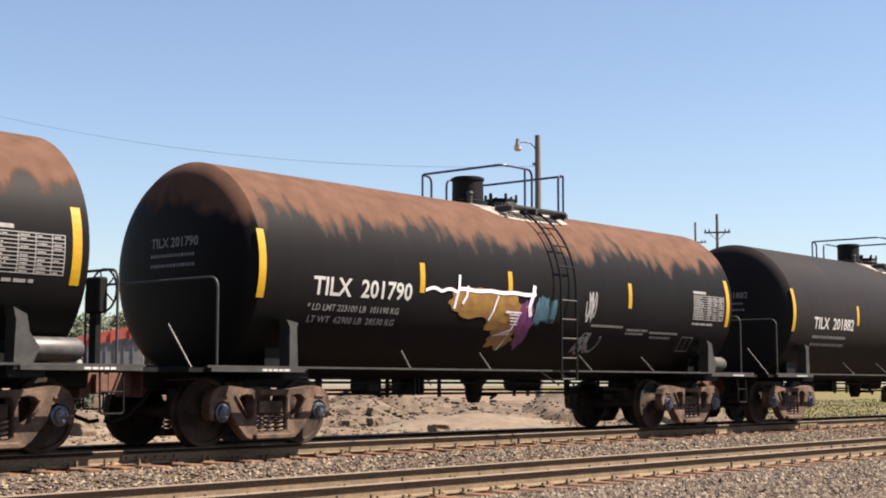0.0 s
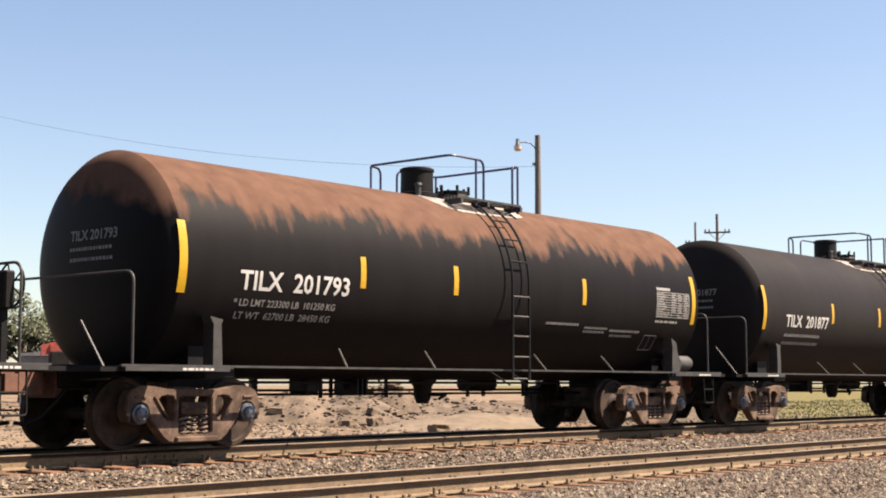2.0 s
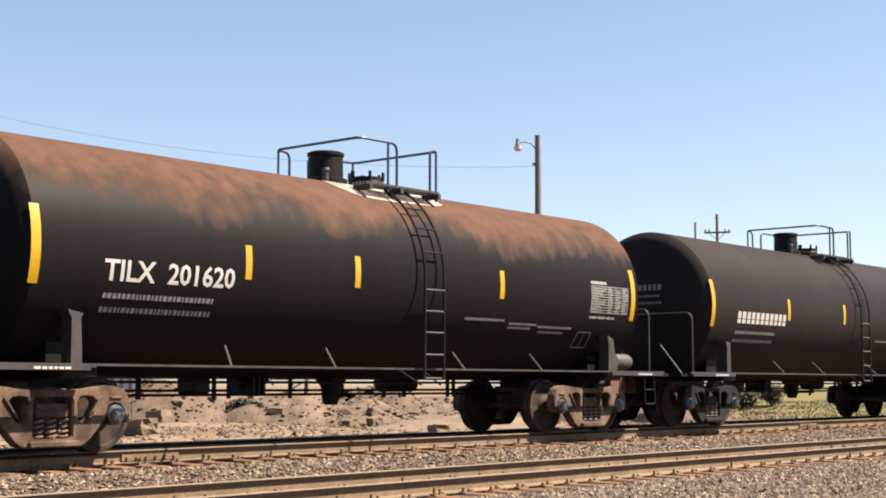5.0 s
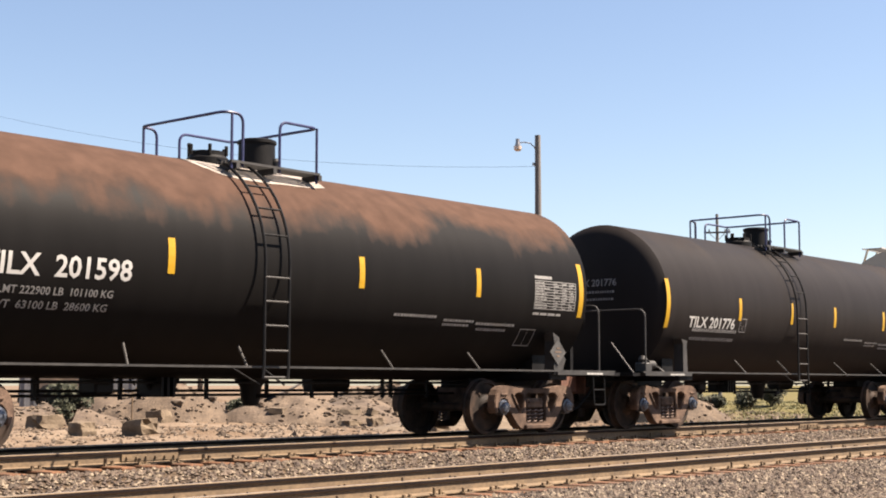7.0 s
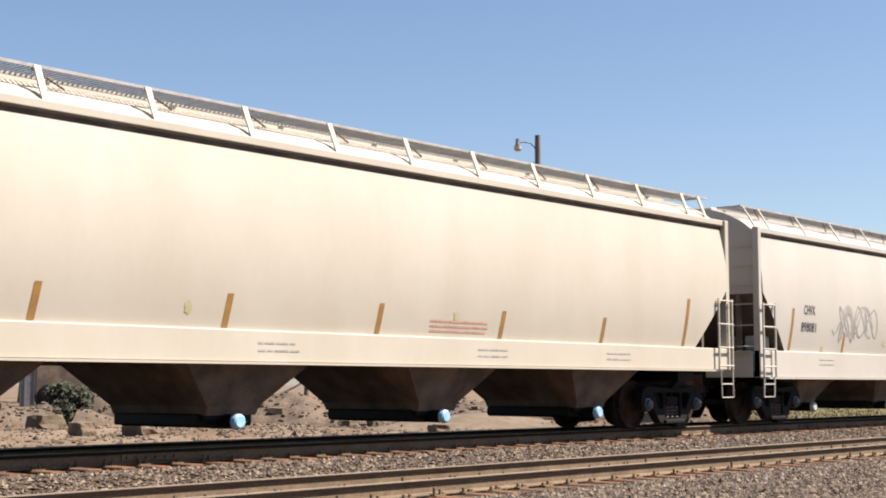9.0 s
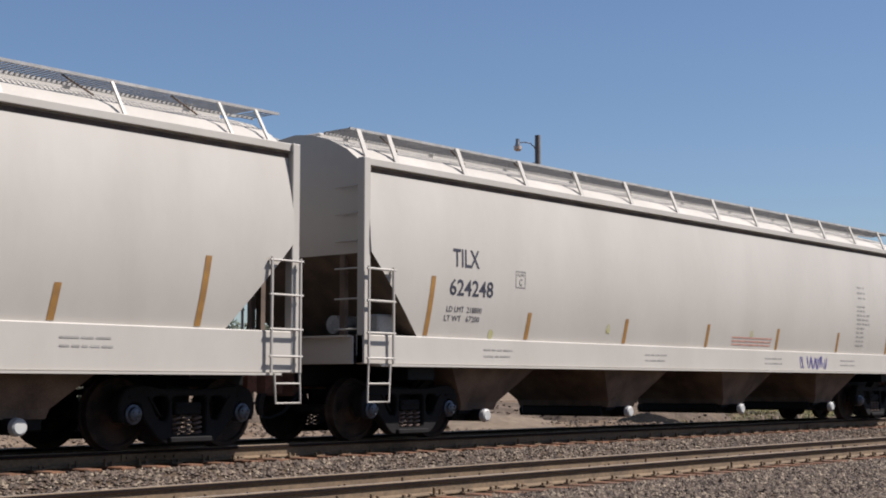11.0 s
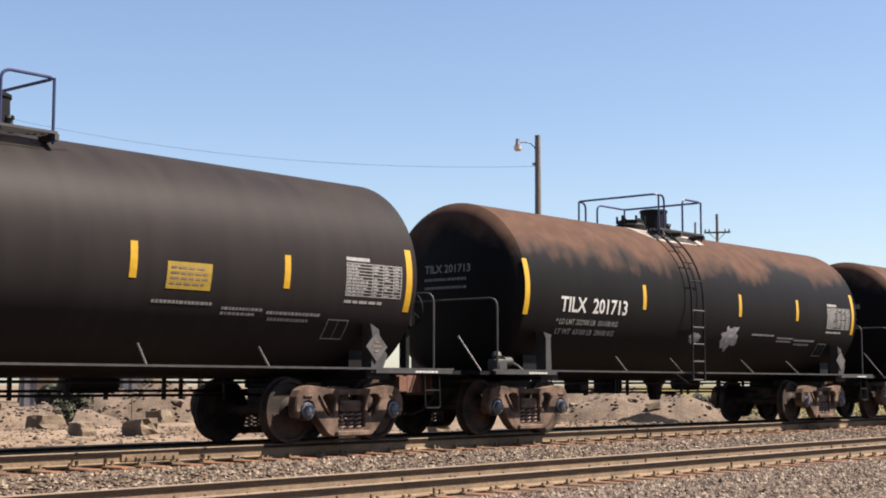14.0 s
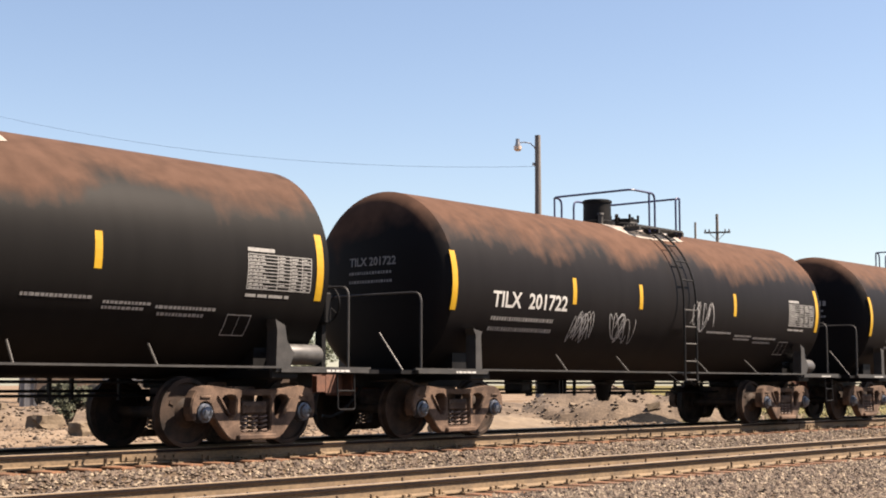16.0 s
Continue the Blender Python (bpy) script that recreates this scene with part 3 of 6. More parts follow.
def bare_tank_car(lx, px0, px1, rail_in, rail_out, bonnet_x):
    car = new("tank_car")
    tank = part("tank", tank_shell(), TANKS[0], car)
    # pale plate on the crown under the fittings
    bm = bmesh.new()
    n = 14
    grid = []
    for i in range(9):
        x = px0 - 0.3 + (px1 - px0 + 0.55) * i / 8
        lim = (0.42, 0.62, 0.66, 0.66, 0.66, 0.64, 0.64, 0.62, 0.58)[i]
        grid.append([bm.verts.new((x, (R + 0.006) * math.sin(a), ZC + (R + 0.006) * math.cos(a))) for a in [lim * (2 * k / n - 1) for k in range(n + 1)]])
    for a, c in zip(grid, grid[1:]):
        for k in range(n):
            bm.faces.new((a[k], c[k], c[k + 1], a[k + 1]))
    part("crown_plate", bm, M_PALE, tank, "pale bare primer round the fittings")
    # running bars along both sides, with their struts
    for s in (-1, 1):
        bm = bmesh.new()
        box(bm, 0.50, 14.95, s * 1.50 - 0.022, s * 1.50 + 0.022, 1.044, 1.072)
        part("running_bar", bm, M_GREYBAR, car, smooth=False)
        for xa, xb in ((4.60, 4.39), (6.48, 6.30), (9.28, 9.13), (11.30, 11.15)):
            bm = bmesh.new()
            bar_between(bm, (xa, s * 1.12, 1.34), (xb, s * 1.5, 1.06), 0.017)
            part("strut", bm, M_GREYBAR, car)
        for x, pts in ((1.94, [(0, 1.0), (0.16, 1.0), (0.13, 1.60), (0.16, 1.66), (-0.06, 1.70), (0.0, 1.60)]), (13.13, [(0, 1.0), (0.22, 1.0), (0.34, 1.25), (0.20, 1.42), (0.16, 1.62), (-0.02, 1.70), (0.02, 1.55)])):
            bm = bmesh.new()
            prism(bm, [(x + a, b) for a, b in pts], s * 1.50, s * 1.30)
            part("bolster_gusset", bm, M_GREYBAR, car, smooth=False)
        for xa, xb in ((0.55, 2.20), (13.20, 14.90)):
            bm = bmesh.new()
            box(bm, xa, xb, s * 1.50 - 0.035, s * 1.50 + 0.035, 0.992, 1.042)
            part("step_sill", bm, M_GREYBAR, car, smooth=False)
    # stub sills, bolsters, end platforms
    for end, m in ((0, Matrix()), (1, mirror(TANK_L))):
        bm = bmesh.new()
        box(bm, 0.45, 3.1, -0.32, 0.32, 0.78, 1.08, bev=0.02)
        box(bm, 1.85, 2.35, -1.46, 1.46, 0.90, 1.04, bev=0.02)
        prism(bm, [(1.9, 1.0), (2.3, 1.0), (2.3, 1.35), (1.9, 1.35)], -1.05, 1.05)
        box(bm, 0.24, 0.62, -1.46, 1.46, 0.985, 1.04)
        part("stub_sill", bm, M_FRAME, car, smooth=False, at=m)
        bm = bmesh.new()
        box(bm, 0.58, 1.30, -1.46, 1.46, 1.043, 1.06)
        part("end_walkway", bm, M_FRAME, car, smooth=False, at=m)
        bm = bmesh.new()
        hx = 0.84 if end else 0.73
        tube(bm, bend([(hx, -1.42, 1.04), (hx, -1.42, 2.22), (hx, 1.42, 2.22), (hx, 1.42, 1.04)], 0.16), 0.018, 7)
        part("end_handrail", bm, M_GREYBAR, car, at=m)
        if not end:
            bm = bmesh.new()
            bar_between(bm, (0.31, -1.42, 1.04), (0.31, -0.95, 1.60), 0.016)
            part("platform_brace", bm, M_GREYBAR, car, at=m)
        bm = bmesh.new()
        tube(bm, bend([(0.78, 1.48, 1.0), (0.78, 1.50, 0.48), (1.12, 1.50, 0.48), (1.12, 1.48, 1.0)], 0.05), 0.014, 6)
        bar_between(bm, (0.78, 1.49, 0.74), (1.12, 1.49, 0.74), 0.012)
        part("sill_step", bm, M_FRAME, car, at=m)
        part("coupler", COUPLER, None, car, "rust-red coupler", at=m)
        part("brake_hose", HOSE, None, car, at=m)
        bm = bmesh.new()
        tube(bm, [(0.50, -1.30, 0.90), (0.62, -0.5, 0.88)], 0.012, 6)
        part("uncoupling_lever", bm, M_GREYBAR, car, at=m)
    # brake cylinder, reservoir and hand wheel by one end
    if lx > 7.2:
        bm = bmesh.new()
        lathe(bm, [(13.42, 0.0), (13.44, 0.12), (13.52, 0.145), (14.15, 0.145), (14.22, 0.12), (14.24, 0.0)], "x", 18, (0, -1.18, 1.24))
        bmesh.ops.recalc_face_normals(bm, faces=bm.faces)
        part("air_reservoir", bm, M_RESERVOIR, car, "dusty grey air reservoir on the platform")
    else:
        bm = bmesh.new()
        prism(bm, [(13.22, 1.15), (13.44, 1.37), (13.22, 1.59), (13.00, 1.37)], -1.525, -1.510)
        dm = part("placard", bm, M_RESERVOIR, car, "weathered grey diamond placard on the bolster gusset", smooth=False)
        bm = bmesh.new()
        for dz, w in ((0.06, 0.05), (0.0, 0.09), (-0.07, 0.04)):
            box(bm, 13.22 - w, 13.22 + w, -1.530, -1.5255, 1.36 + dz, 1.39 + dz)
        part("print", bm, M_DIRT_SHADE, dm, smooth=False)
    bm = bmesh.new()
    c = Vector((15.02, -0.55, 2.02))
    tube(bm, [c + Vector((0, 0.27 * math.cos(k * 0.2618), 0.27 * math.sin(k * 0.2618))) for k in range(25)], 0.015, 6, caps=False)
    for k in range(5):
        a = k * 1.2566
        bar_between(bm, c, c + Vector((0, 0.27 * math.cos(a), 0.27 * math.sin(a))), 0.011)
    part("brake_wheel", bm, M_FRAME, car, "spoked hand brake wheel")
    bm = bmesh.new()
    box(bm, 14.84, 14.98, -0.70, -0.40, 1.72, 2.18, bev=0.02)
    box(bm, 14.86, 14.94, -0.62, -0.48, 1.05, 1.75)
    part("brake_housing", bm, M_FRAME, car, smooth=False)
    if lx < 7.2:
        bm = bmesh.new()
        box(bm, 0.92, 1.16, -1.30, -1.06, 1.06, 1.24, bev=0.02)
        lathe(bm, [(1.24, 0.07), (1.30, 0.09), (1.36, 0.06), (1.37, 0.0)], "z", 10, (1.02, -1.18, 0))
        lathe(bm, [(1.14, 0.0), (1.15, 0.08), (1.34, 0.08), (1.35, 0.0)], "x", 12, (0, -1.20, 1.20))
        tube(bm, [(1.34, -1.2, 1.20), (1.52, -1.22, 1.14), (1.56, -1.3, 1.06)], 0.025, 7)
        bmesh.ops.recalc_face_normals(bm, faces=bm.faces)
        part("control_valve", bm, M_GREYBAR, car, "dusty grey brake control valve on the platform")
    # pipes and gear under the tank
    for z, y in ((0.68, 0.25), (0.86, -0.15), (0.74, 0.62)):
        bm = bmesh.new()
        tube(bm, [(2.9, y, z), (12.6, y, z)], 0.021, 6)
        part("brake_pipe", bm, M_FRAME, car)
    for k, x in enumerate((3.4, 4.25, 4.55, 5.6, 6.2, 7.1, 8.6, 9.2, 10.1, 10.8, 11.4, 11.9)):
        bm = bmesh.new()
        y = 0.25 if k % 2 else 0.62
        box(bm, x - 0.022, x + 0.022, y - 0.025, y + 0.025, 0.62, 0.98)
        part("pipe_hanger", bm, M_FRAME, car, smooth=False)
    bm = bmesh.new()
    lathe(bm, [(0.52, 0.0), (0.52, 0.10), (0.62, 0.14), (0.80, 0.16), (0.98, 0.30)], "z", 18, (7.72, 0, 0))
    tube(bm, [(7.72, 0, 0.66), (7.72, -0.5, 0.66), (7.5, -0.55, 0.60)], 0.025, 8)
    part("bottom_outlet", bm, M_FRAME, car)
    bm = bmesh.new()
    box(bm, 4.95, 5.25, -0.10, 0.30, 0.70, 1.0, bev=0.03)
    part("valve_box", bm, M_FRAME, car, smooth=False)
    bm = bmesh.new()
    for k in range(3):
        box(bm, 5.9 + 0.1 * k, 5.94 + 0.1 * k, -0.25, 0.25, 0.66, 0.98)
    prism(bm, [(5.8, 0.92), (6.4, 0.92), (6.25, 0.66), (5.95, 0.66)], -0.03, 0.03)
    part("slack_adjuster", bm, M_FRAME, car, smooth=False)
    bm = bmesh.new()
    lathe(bm, [(9.3, 0.0), (9.32, 0.15), (10.1, 0.15), (10.12, 0.0)], "x", 16, (0, 0.45, 0.86))
    bmesh.ops.recalc_face_normals(bm, faces=bm.faces)
    part("brake_cylinder", bm, M_FRAME, car)
    # ladder up the near side, and its twin on the far side
    for s in (-1, 1):
        def lp(x, a):
            r = R + 0.10
            return (x, s * r * math.cos(a), ZC + r * math.sin(a))
        lower = 0.02
        bm = bmesh.new()
        for x in (lx, lx + 0.44):
            path = [lp(x, 1.18 - (1.18 - lower) * k / 12) for k in range(13)]
            tube(bm, path + [(x - 0.02, s * 1.63, 1.9), (x - 0.02, s * 1.63, 1.08), (x - 0.06, s * 1.66, 0.90)], 0.021, 6)
        for x0, x1 in ((lx, lx - 0.48), (lx + 0.44, lx + 0.05)):
            bar_between(bm, (x1, s * 1.5, 1.05), (x0 - 0.06, s * 1.6, 0.82), 0.013)
        ladder = part("ladder", bm, M_FRAME, car)
        for k in range(4):
            a = 0.98 - 0.245 * k
            bm = bmesh.new()
            bar_between(bm, lp(lx, a), lp(lx + 0.44, a), 0.014)
            part("rung", bm, M_FRAME, ladder)
        for z in (2.24, 1.92, 1.60, 1.27, 0.92):
            bm = bmesh.new()
            bar_between(bm, (lx - 0.01, s * 1.63, z), (lx + 0.43, s * 1.63, z), 0.014)
            part("rung", bm, M_GREYBAR, ladder)
    # crown: manway, valve bonnet, platform, railing
    top = ZC + R
    bm = bmesh.new()
    lathe(bm, [(top - 0.08, 0.34), (top + 0.05, 0.34), (top + 0.07, 0.275), (top + 0.41, 0.27), (top + 0.42, 0.29), (top + 0.46, 0.29), (top + 0.48, 0.25), (top + 0.50, 0.0)], "z", 28, (7.57 if lx > 7.2 else 7.78, 0, 0))
    part("manway", bm, M_FRAME, car, "black cylindrical manway housing")
    bm = bmesh.new()
    vx = bonnet_x
    lathe(bm, [(top - 0.06, 0.30), (top + 0.06, 0.30), (top + 0.10, 0.26), (top + 0.16, 0.26), (top + 0.18, 0.0)], "z", 20, (vx, -0.1, 0))
    for k in range(6):
        a = k * 1.047
        lathe(bm, [(top + 0.10, 0.025), (top + 0.24, 0.025), (top + 0.25, 0.0)], "z", 8, (vx + 0.30 * math.cos(a), -0.1 + 0.26 * math.sin(a), 0))
    tube(bm, [(vx - 0.35, -0.15, top + 0.10), (vx - 0.42, -0.2, top + 0.22)], 0.03, 7)
    part("valve_bonnet", bm, M_FRAME, car)
    bm = bmesh.new()
    lathe(bm, [(top - 0.02, 0.05), (top + 0.14, 0.05), (top + 0.15, 0.07), (top + 0.19, 0.06), (top + 0.20, 0.0)], "z", 10, (px1 - 0.2 if lx < 7.2 else px0 - 0.05, -0.25, 0))
    part("relief_valve", bm, M_GREYBAR, car)
    for s in (-1, 1):
        bm = bmesh.new()
        for k in range(5):
            box(bm, px0 + 0.1, px1 + 0.02, s * (0.66 + 0.07 * k) - 0.02, s * (0.66 + 0.07 * k) + 0.02, 3.84, 3.875)
        for x in (px0 + 0.2, (px0 + px1) / 2, px1):
            box(bm, x - 0.03, x + 0.03, min(s * 0.62, s * 0.98), max(s * 0.62, s * 0.98), 3.76, 3.84)
        part("platform_grating", bm, M_GREYBAR, car, smooth=False)
    zr = 4.53
    for s, name in ((-1, "near"), (1, "far")):
        y = s * 0.92
        bm = bmesh.new()
        xi = rail_in if s < 0 else px0 + 0.30
        tube(bm, bend([(px0, 0.0, zr), (px0, y, zr), (xi, y, zr), (xi, y, 3.80)], 0.14), 0.021, 7)
        tube(bm, [(px0 + 0.06, y, zr), (px0 + 0.06, y, 3.74)] if s > 0 else [(xi - 0.2, y, zr), (xi - 0.2, y, 3.76)], 0.02, 7)
        part("railing", bm, M_RAILBLUE, car)
        bm = bmesh.new()
        xo = rail_out if s < 0 else px0 + 0.72
        tube(bm, bend([(px1, 0.0, zr), (px1, y, zr), (xo, y, zr), (xo, y, 3.80)], 0.14), 0.021, 7)
        tube(bm, [(px1 - 0.02, y, zr), (px1 - 0.02, y, 3.72)], 0.02, 7)
        part("railing", bm, M_RAILBLUE, car)
    for x in (1.97, TANK_L - 2.32):
        add_truck(car, x)
    return tagged(car, "black tank car", "tank car", "tank cars of the train")


def letter_tank(car, number, small, marks, seed, extra=()):
    rnd = random.Random(seed)
    low = 0.08 if "box" in extra else 0.0            # this kind carries its strips lower
    for x in (1.42, 13.93):
        bm = bmesh.new()
        patch(bm, x - 0.065, x + 0.065, 1.98 - low, 2.90 - low, on_tank)
        part("end_stripe", bm, M_YELLOW, car, "long yellow reflective strip by the tank's end", smooth=False)
    for x in marks:
        bm = bmesh.new()
        patch(bm, x - 0.055, x + 0.055, 2.20 - low, 2.65 - low, on_tank)
        part("reflector_stripe", bm, M_YELLOW, car, smooth=False)
    if number:
        bm = bmesh.new()
        bigger = "big" in extra
        if number == "-":
            bars(bm, rnd, 2.42, 4.5, 2.075, 0.235, on_tank, gap=0.06, word=(0.12, 0.16))
        elif bigger:
            write(bm, number.replace(" ", "  "), 2.38, 2.075, 0.245, on_tank, 2.05, 0.007)
        else:
            write(bm, number, 2.22, 1.94, 0.20, on_tank, 1.80, 0.006)
        for piece in islands(bm):
            part("number_character", piece, M_WHITE, car, "white painted character of the reporting mark", smooth=False)
    bm = bmesh.new()
    for k, line in enumerate(small):
        write(bm, ("* " if k == 0 else "") + line, 2.33 + 0.06 * k, 1.86 - 0.165 * k, 0.088, on_tank, 1.88 - 0.10 * k, 0.002)
    if not small:
        for k in range(2):
            bars(bm, rnd, 2.42, 4.15, 1.86 - 0.165 * k, 0.062, on_tank, gap=0.022, word=(0.025, 0.06))
    # lines too small to read, low on the far half
    bars(bm, rnd, 9.25, 10.25, 1.84, 0.04, on_tank, gap=0.014, word=(0.03, 0.07))
    for k in range(2):
        bars(bm, rnd, 10.40, 11.15 - 0.1 * k, 1.80 - 0.065 * k, 0.036, on_tank, gap=0.014, word=(0.03, 0.07))
        bars(bm, rnd, 11.20 + 0.05 * k, 12.22 - 0.2 * k, 1.77 - 0.085 * k, 0.04, on_tank, gap=0.014, word=(0.03, 0.07))
    part("small_writing", bm, M_FADED, car, smooth=False)["kind"] = "stuff"
    bm = bmesh.new()
    # the table of tests by the end: heading, frame lines, filled cells
    patch(bm, 12.60, 13.08, 2.58, 2.63, on_tank)
    for i in range(11):
        z = 2.54 - 0.046 * i
        patch(bm, 12.60, 13.76, z, z + 0.012, on_tank, steps=1)
    for x in (12.60, 13.13, 13.36, 13.58, 13.75):
        patch(bm, x, x + 0.014, 2.08, 2.552, on_tank)
    for i in range(10):
        z = 2.507 - 0.046 * i
        bars(bm, rnd, 12.63, 12.63 + rnd.uniform(0.22, 0.46), z + 0.004, 0.016, on_tank, gap=0.018, word=(0.03, 0.09))
        for x in (13.16, 13.39, 13.61):
            if rnd.random() < 0.85:
                patch(bm, x, x + rnd.uniform(0.06, 0.13), z + 0.004, z + 0.020, on_tank, steps=1)
    bars(bm, rnd, 12.60, 13.38, 1.98, 0.04, on_tank, gap=0.03)
    part("test_table", bm, M_STENCIL, car, "white stencilled table of tests", smooth=False)
    bm = bmesh.new()
    for x0, x1, z0, z1 in ((12.39, 12.81, 1.73, 1.745), (12.39, 12.81, 1.47, 1.485), (12.39, 12.405, 1.47, 1.745), (12.795, 12.81, 1.47, 1.745), (12.60, 12.61, 1.48, 1.73)):
        patch(bm, x0, x1, z0, z1, on_tank)
    part("placard_holder", bm, M_FADED, car, smooth=False)
    # mark on the head
    if number:
        def on_head(x, z):
            y = -x
            q = min(1, math.hypot(y, z - ZC) / R)
            return (1.40 - 0.30 * math.sqrt(max(0, 1 - q ** 2.2)) - 0.006, y, z)
        bm = bmesh.new()
        if number == "-":
            bars(bm, rnd, -0.45, 0.55, 2.72, 0.12, on_head, gap=0.04, word=(0.06, 0.08))
        else:
            write(bm, number, -0.45, 2.72, 0.13, on_head, 1.0, 0.004)
        for k in range(2):
            bars(bm, rnd, -0.45, 0.5, 2.58 - 0.14 * k, 0.045, on_head, gap=0.02, word=(0.025, 0.06))
        part("head_mark", bm, M_FADED, car, "faded reporting mark on the tank's head", smooth=False)["kind"] = "stuff"
    bm = bmesh.new()
    for x0 in (1.42, 14.05):
        bars(bm, rnd, x0, x0 + 0.5, 1.002, 0.03, lambda x, z: (x, -1.539, z), gap=0.02, word=(0.04, 0.1))
    part("sill_writing", bm, M_WHITE, car, smooth=False)["kind"] = "stuff"
    return rnd


# ---- covered hopper car
def side_w(z):
    """Half width of the hopper's bowed side at height z."""
    t = (z - 1.5) / 2.5
    return 1.395 + 0.20 * math.sin(math.pi * max(0, min(1, 0.14 + 0.76 * t)))


def on_hopper(x, z):
    return (x, -(side_w(z) + 0.005), z)


def hopper_car(length, paint, sill_low, posts, label, dark_truck=1):
    car = new("hopper_car")
    x0, x1 = 0.68, length - 0.68
    # body: bowed sides, cambered roof, slope sheets at the ends
    zs = [1.45 + (4.0 - 1.45) * k / 14 for k in range(15)]

    def cut(z):
        """How far the end is cut back at height z."""
        return max(0.0, (2.74 - z) * 0.93)
    bm = bmesh.new()
    rows = []
    for z in zs:
        w = side_w(z)
        rows.append([bm.verts.new((x, y, z)) for x, y in ((x0 + cut(z), -w), (x1 - cut(z), -w), (x1 - cut(z), w), (x0 + cut(z), w))])
    roof = []
    for k in range(1, 8):
        a = k / 8
        y = -side_w(4.0) * (1 - 2 * a)
        z = 4.0 + 0.60 * math.sin(math.pi * a) ** 0.8
        roof.append([bm.verts.new((x0, y, z)), bm.verts.new((x1, y, z))])
    for a, c in zip(rows, rows[1:]):
        for k in range(4):
            f = bm.faces.new((a[k], a[(k + 1) % 4], c[(k + 1) % 4], c[k]))
            if k in (1, 3) and c[0].co.z < 2.9:
                f.material_index = 1
    chain = [[rows[-1][0], rows[-1][1]]] + roof + [[rows[-1][3], rows[-1][2]]]
    for a, c in zip(chain, chain[1:]):
        bm.faces.new((a[0], a[1], c[1], c[0]))
    bm.faces.new([q[0] for q in chain])
    bm.faces.new([q[1] for q in chain][::-1])
    bm.faces.new(rows[0][::-1])
    bmesh.ops.recalc_face_normals(bm, faces=bm.faces)
    body = part("body", bm, [paint, M_SLOPE], car)
    for s in (-1, 1):
        bm = bmesh.new()                             # eave rail, and a dark strip for its shadow below it
        box(bm, x0, x1, s * 1.50 - 0.03, s * 1.50 + 0.05, 3.99, 4.10, bev=0.01)
        part("eave_rail", bm, paint, body, smooth=False)
        # thin dark strip painted where the eave's shadow falls
        bm = bmesh.new()
        w = side_w(3.94)
        box(bm, x0 + 0.08, x1 - 0.02, min(s * (w - 0.02), s * (w + 0.006)), max(s * (w - 0.02), s * (w + 0.006)), 3.90, 3.97)
        part("eave_seam", bm, M_DIRT_SHADE, body, smooth=False)
        bm = bmesh.new()                             # side sill
        box(bm, 0.56, length - 0.56, s * 1.50 - 0.06, s * 1.50 + 0.09, sill_low, 1.54, bev=0.012)
        box(bm, 0.9, length - 0.9, s * 1.50 - 0.10, s * 1.50 + 0.11, sill_low - 0.03, sill_low)
        part("side_sill", bm, paint, car, smooth=False)
        for x in (0.56, length - 0.70):
            bm = bmesh.new()
            box(bm, x, x + 0.14, s * 1.52 - 0.05, s * 1.52 + 0.09, sill_low, 4.10, bev=0.01)
            part("corner_post", bm, paint, car, smooth=False)
    # hopper bays and their outlets
    pitch = 4.2 * (length / 21.1)
    for k in range(4):
        cx = length / 2 - 0.42 + (k - 1.5) * pitch
        bm = bmesh.new()
        lev = [(1.47, 1.48, 1.43), (1.12, 1.10, 1.38), (0.54, 0.46, 1.04), (0.42, 0.43, 1.00)]
        rings = [[bm.verts.new((cx + a, b, z)) for a, b in ((-u, -v), (u, -v), (u, v), (-u, v))] for z, u, v in lev]
        for a, c in zip(rings, rings[1:]):
            for j in range(4):
                bm.faces.new((a[j], c[j], c[(j + 1) % 4], a[(j + 1) % 4]))
        bm.faces.new(rings[-1])
        bm.faces.new(rings[0][::-1])
        bmesh.ops.recalc_face_normals(bm, faces=bm.faces)
        # body paint made dark brown: dirt plus the shade under the car
        bay = part("hopper_bay", bm, M_DIRT_SHADE, car, "sloping discharge bay, dirt and shade in its dark colour", smooth=False)
        bm = bmesh.new()
        box(bm, cx - 0.50, cx + 0.46, -0.90, 0.90, 0.27, 0.44, bev=0.02)
        tube(bm, [(cx - 0.09, -1.20, 0.34), (cx - 0.09, 1.20, 0.34)], 0.10, 12)
        box(bm, cx - 0.45, cx + 0.25, -0.98, -0.89, 0.36, 0.42)
        part("outlet_gate", bm, M_FRAME, bay, smooth=False)
        bm = bmesh.new()
        lathe(bm, [(-1.29, 0.0), (-1.29, 0.075), (-1.27, 0.10), (-1.20, 0.11), (-1.18, 0.0)], "y", 18, (cx - 0.09, 0, 0.34))
        bmesh.ops.recalc_face_normals(bm, faces=bm.faces)
        part("outlet_cap", bm, M_BLUECAP if paint is M_CREAM else M_WHITE, bay, "pale outlet cap")
    # ends: slope sheet stays open behind ladders; centre sill, platforms, steps
    for m in (Matrix(), mirror(length)):
        bm = bmesh.new()
        box(bm, 0.45, 3.0, -0.35, 0.35, 0.80, 1.20, bev=0.02)
        box(bm, 0.50, 1.7, -1.44, 1.44, sill_low + 0.02, sill_low + 0.12)
        box(bm, 1.7, 2.3, -1.40, 1.40, 0.90, 1.46)
        part("end_sill", bm, M_FRAME, car, smooth=False, at=m)
        bm = bmesh.new()
        box(bm, 0.47, 0.495, -1.44, 1.44, sill_low, 1.52, bev=0.006)
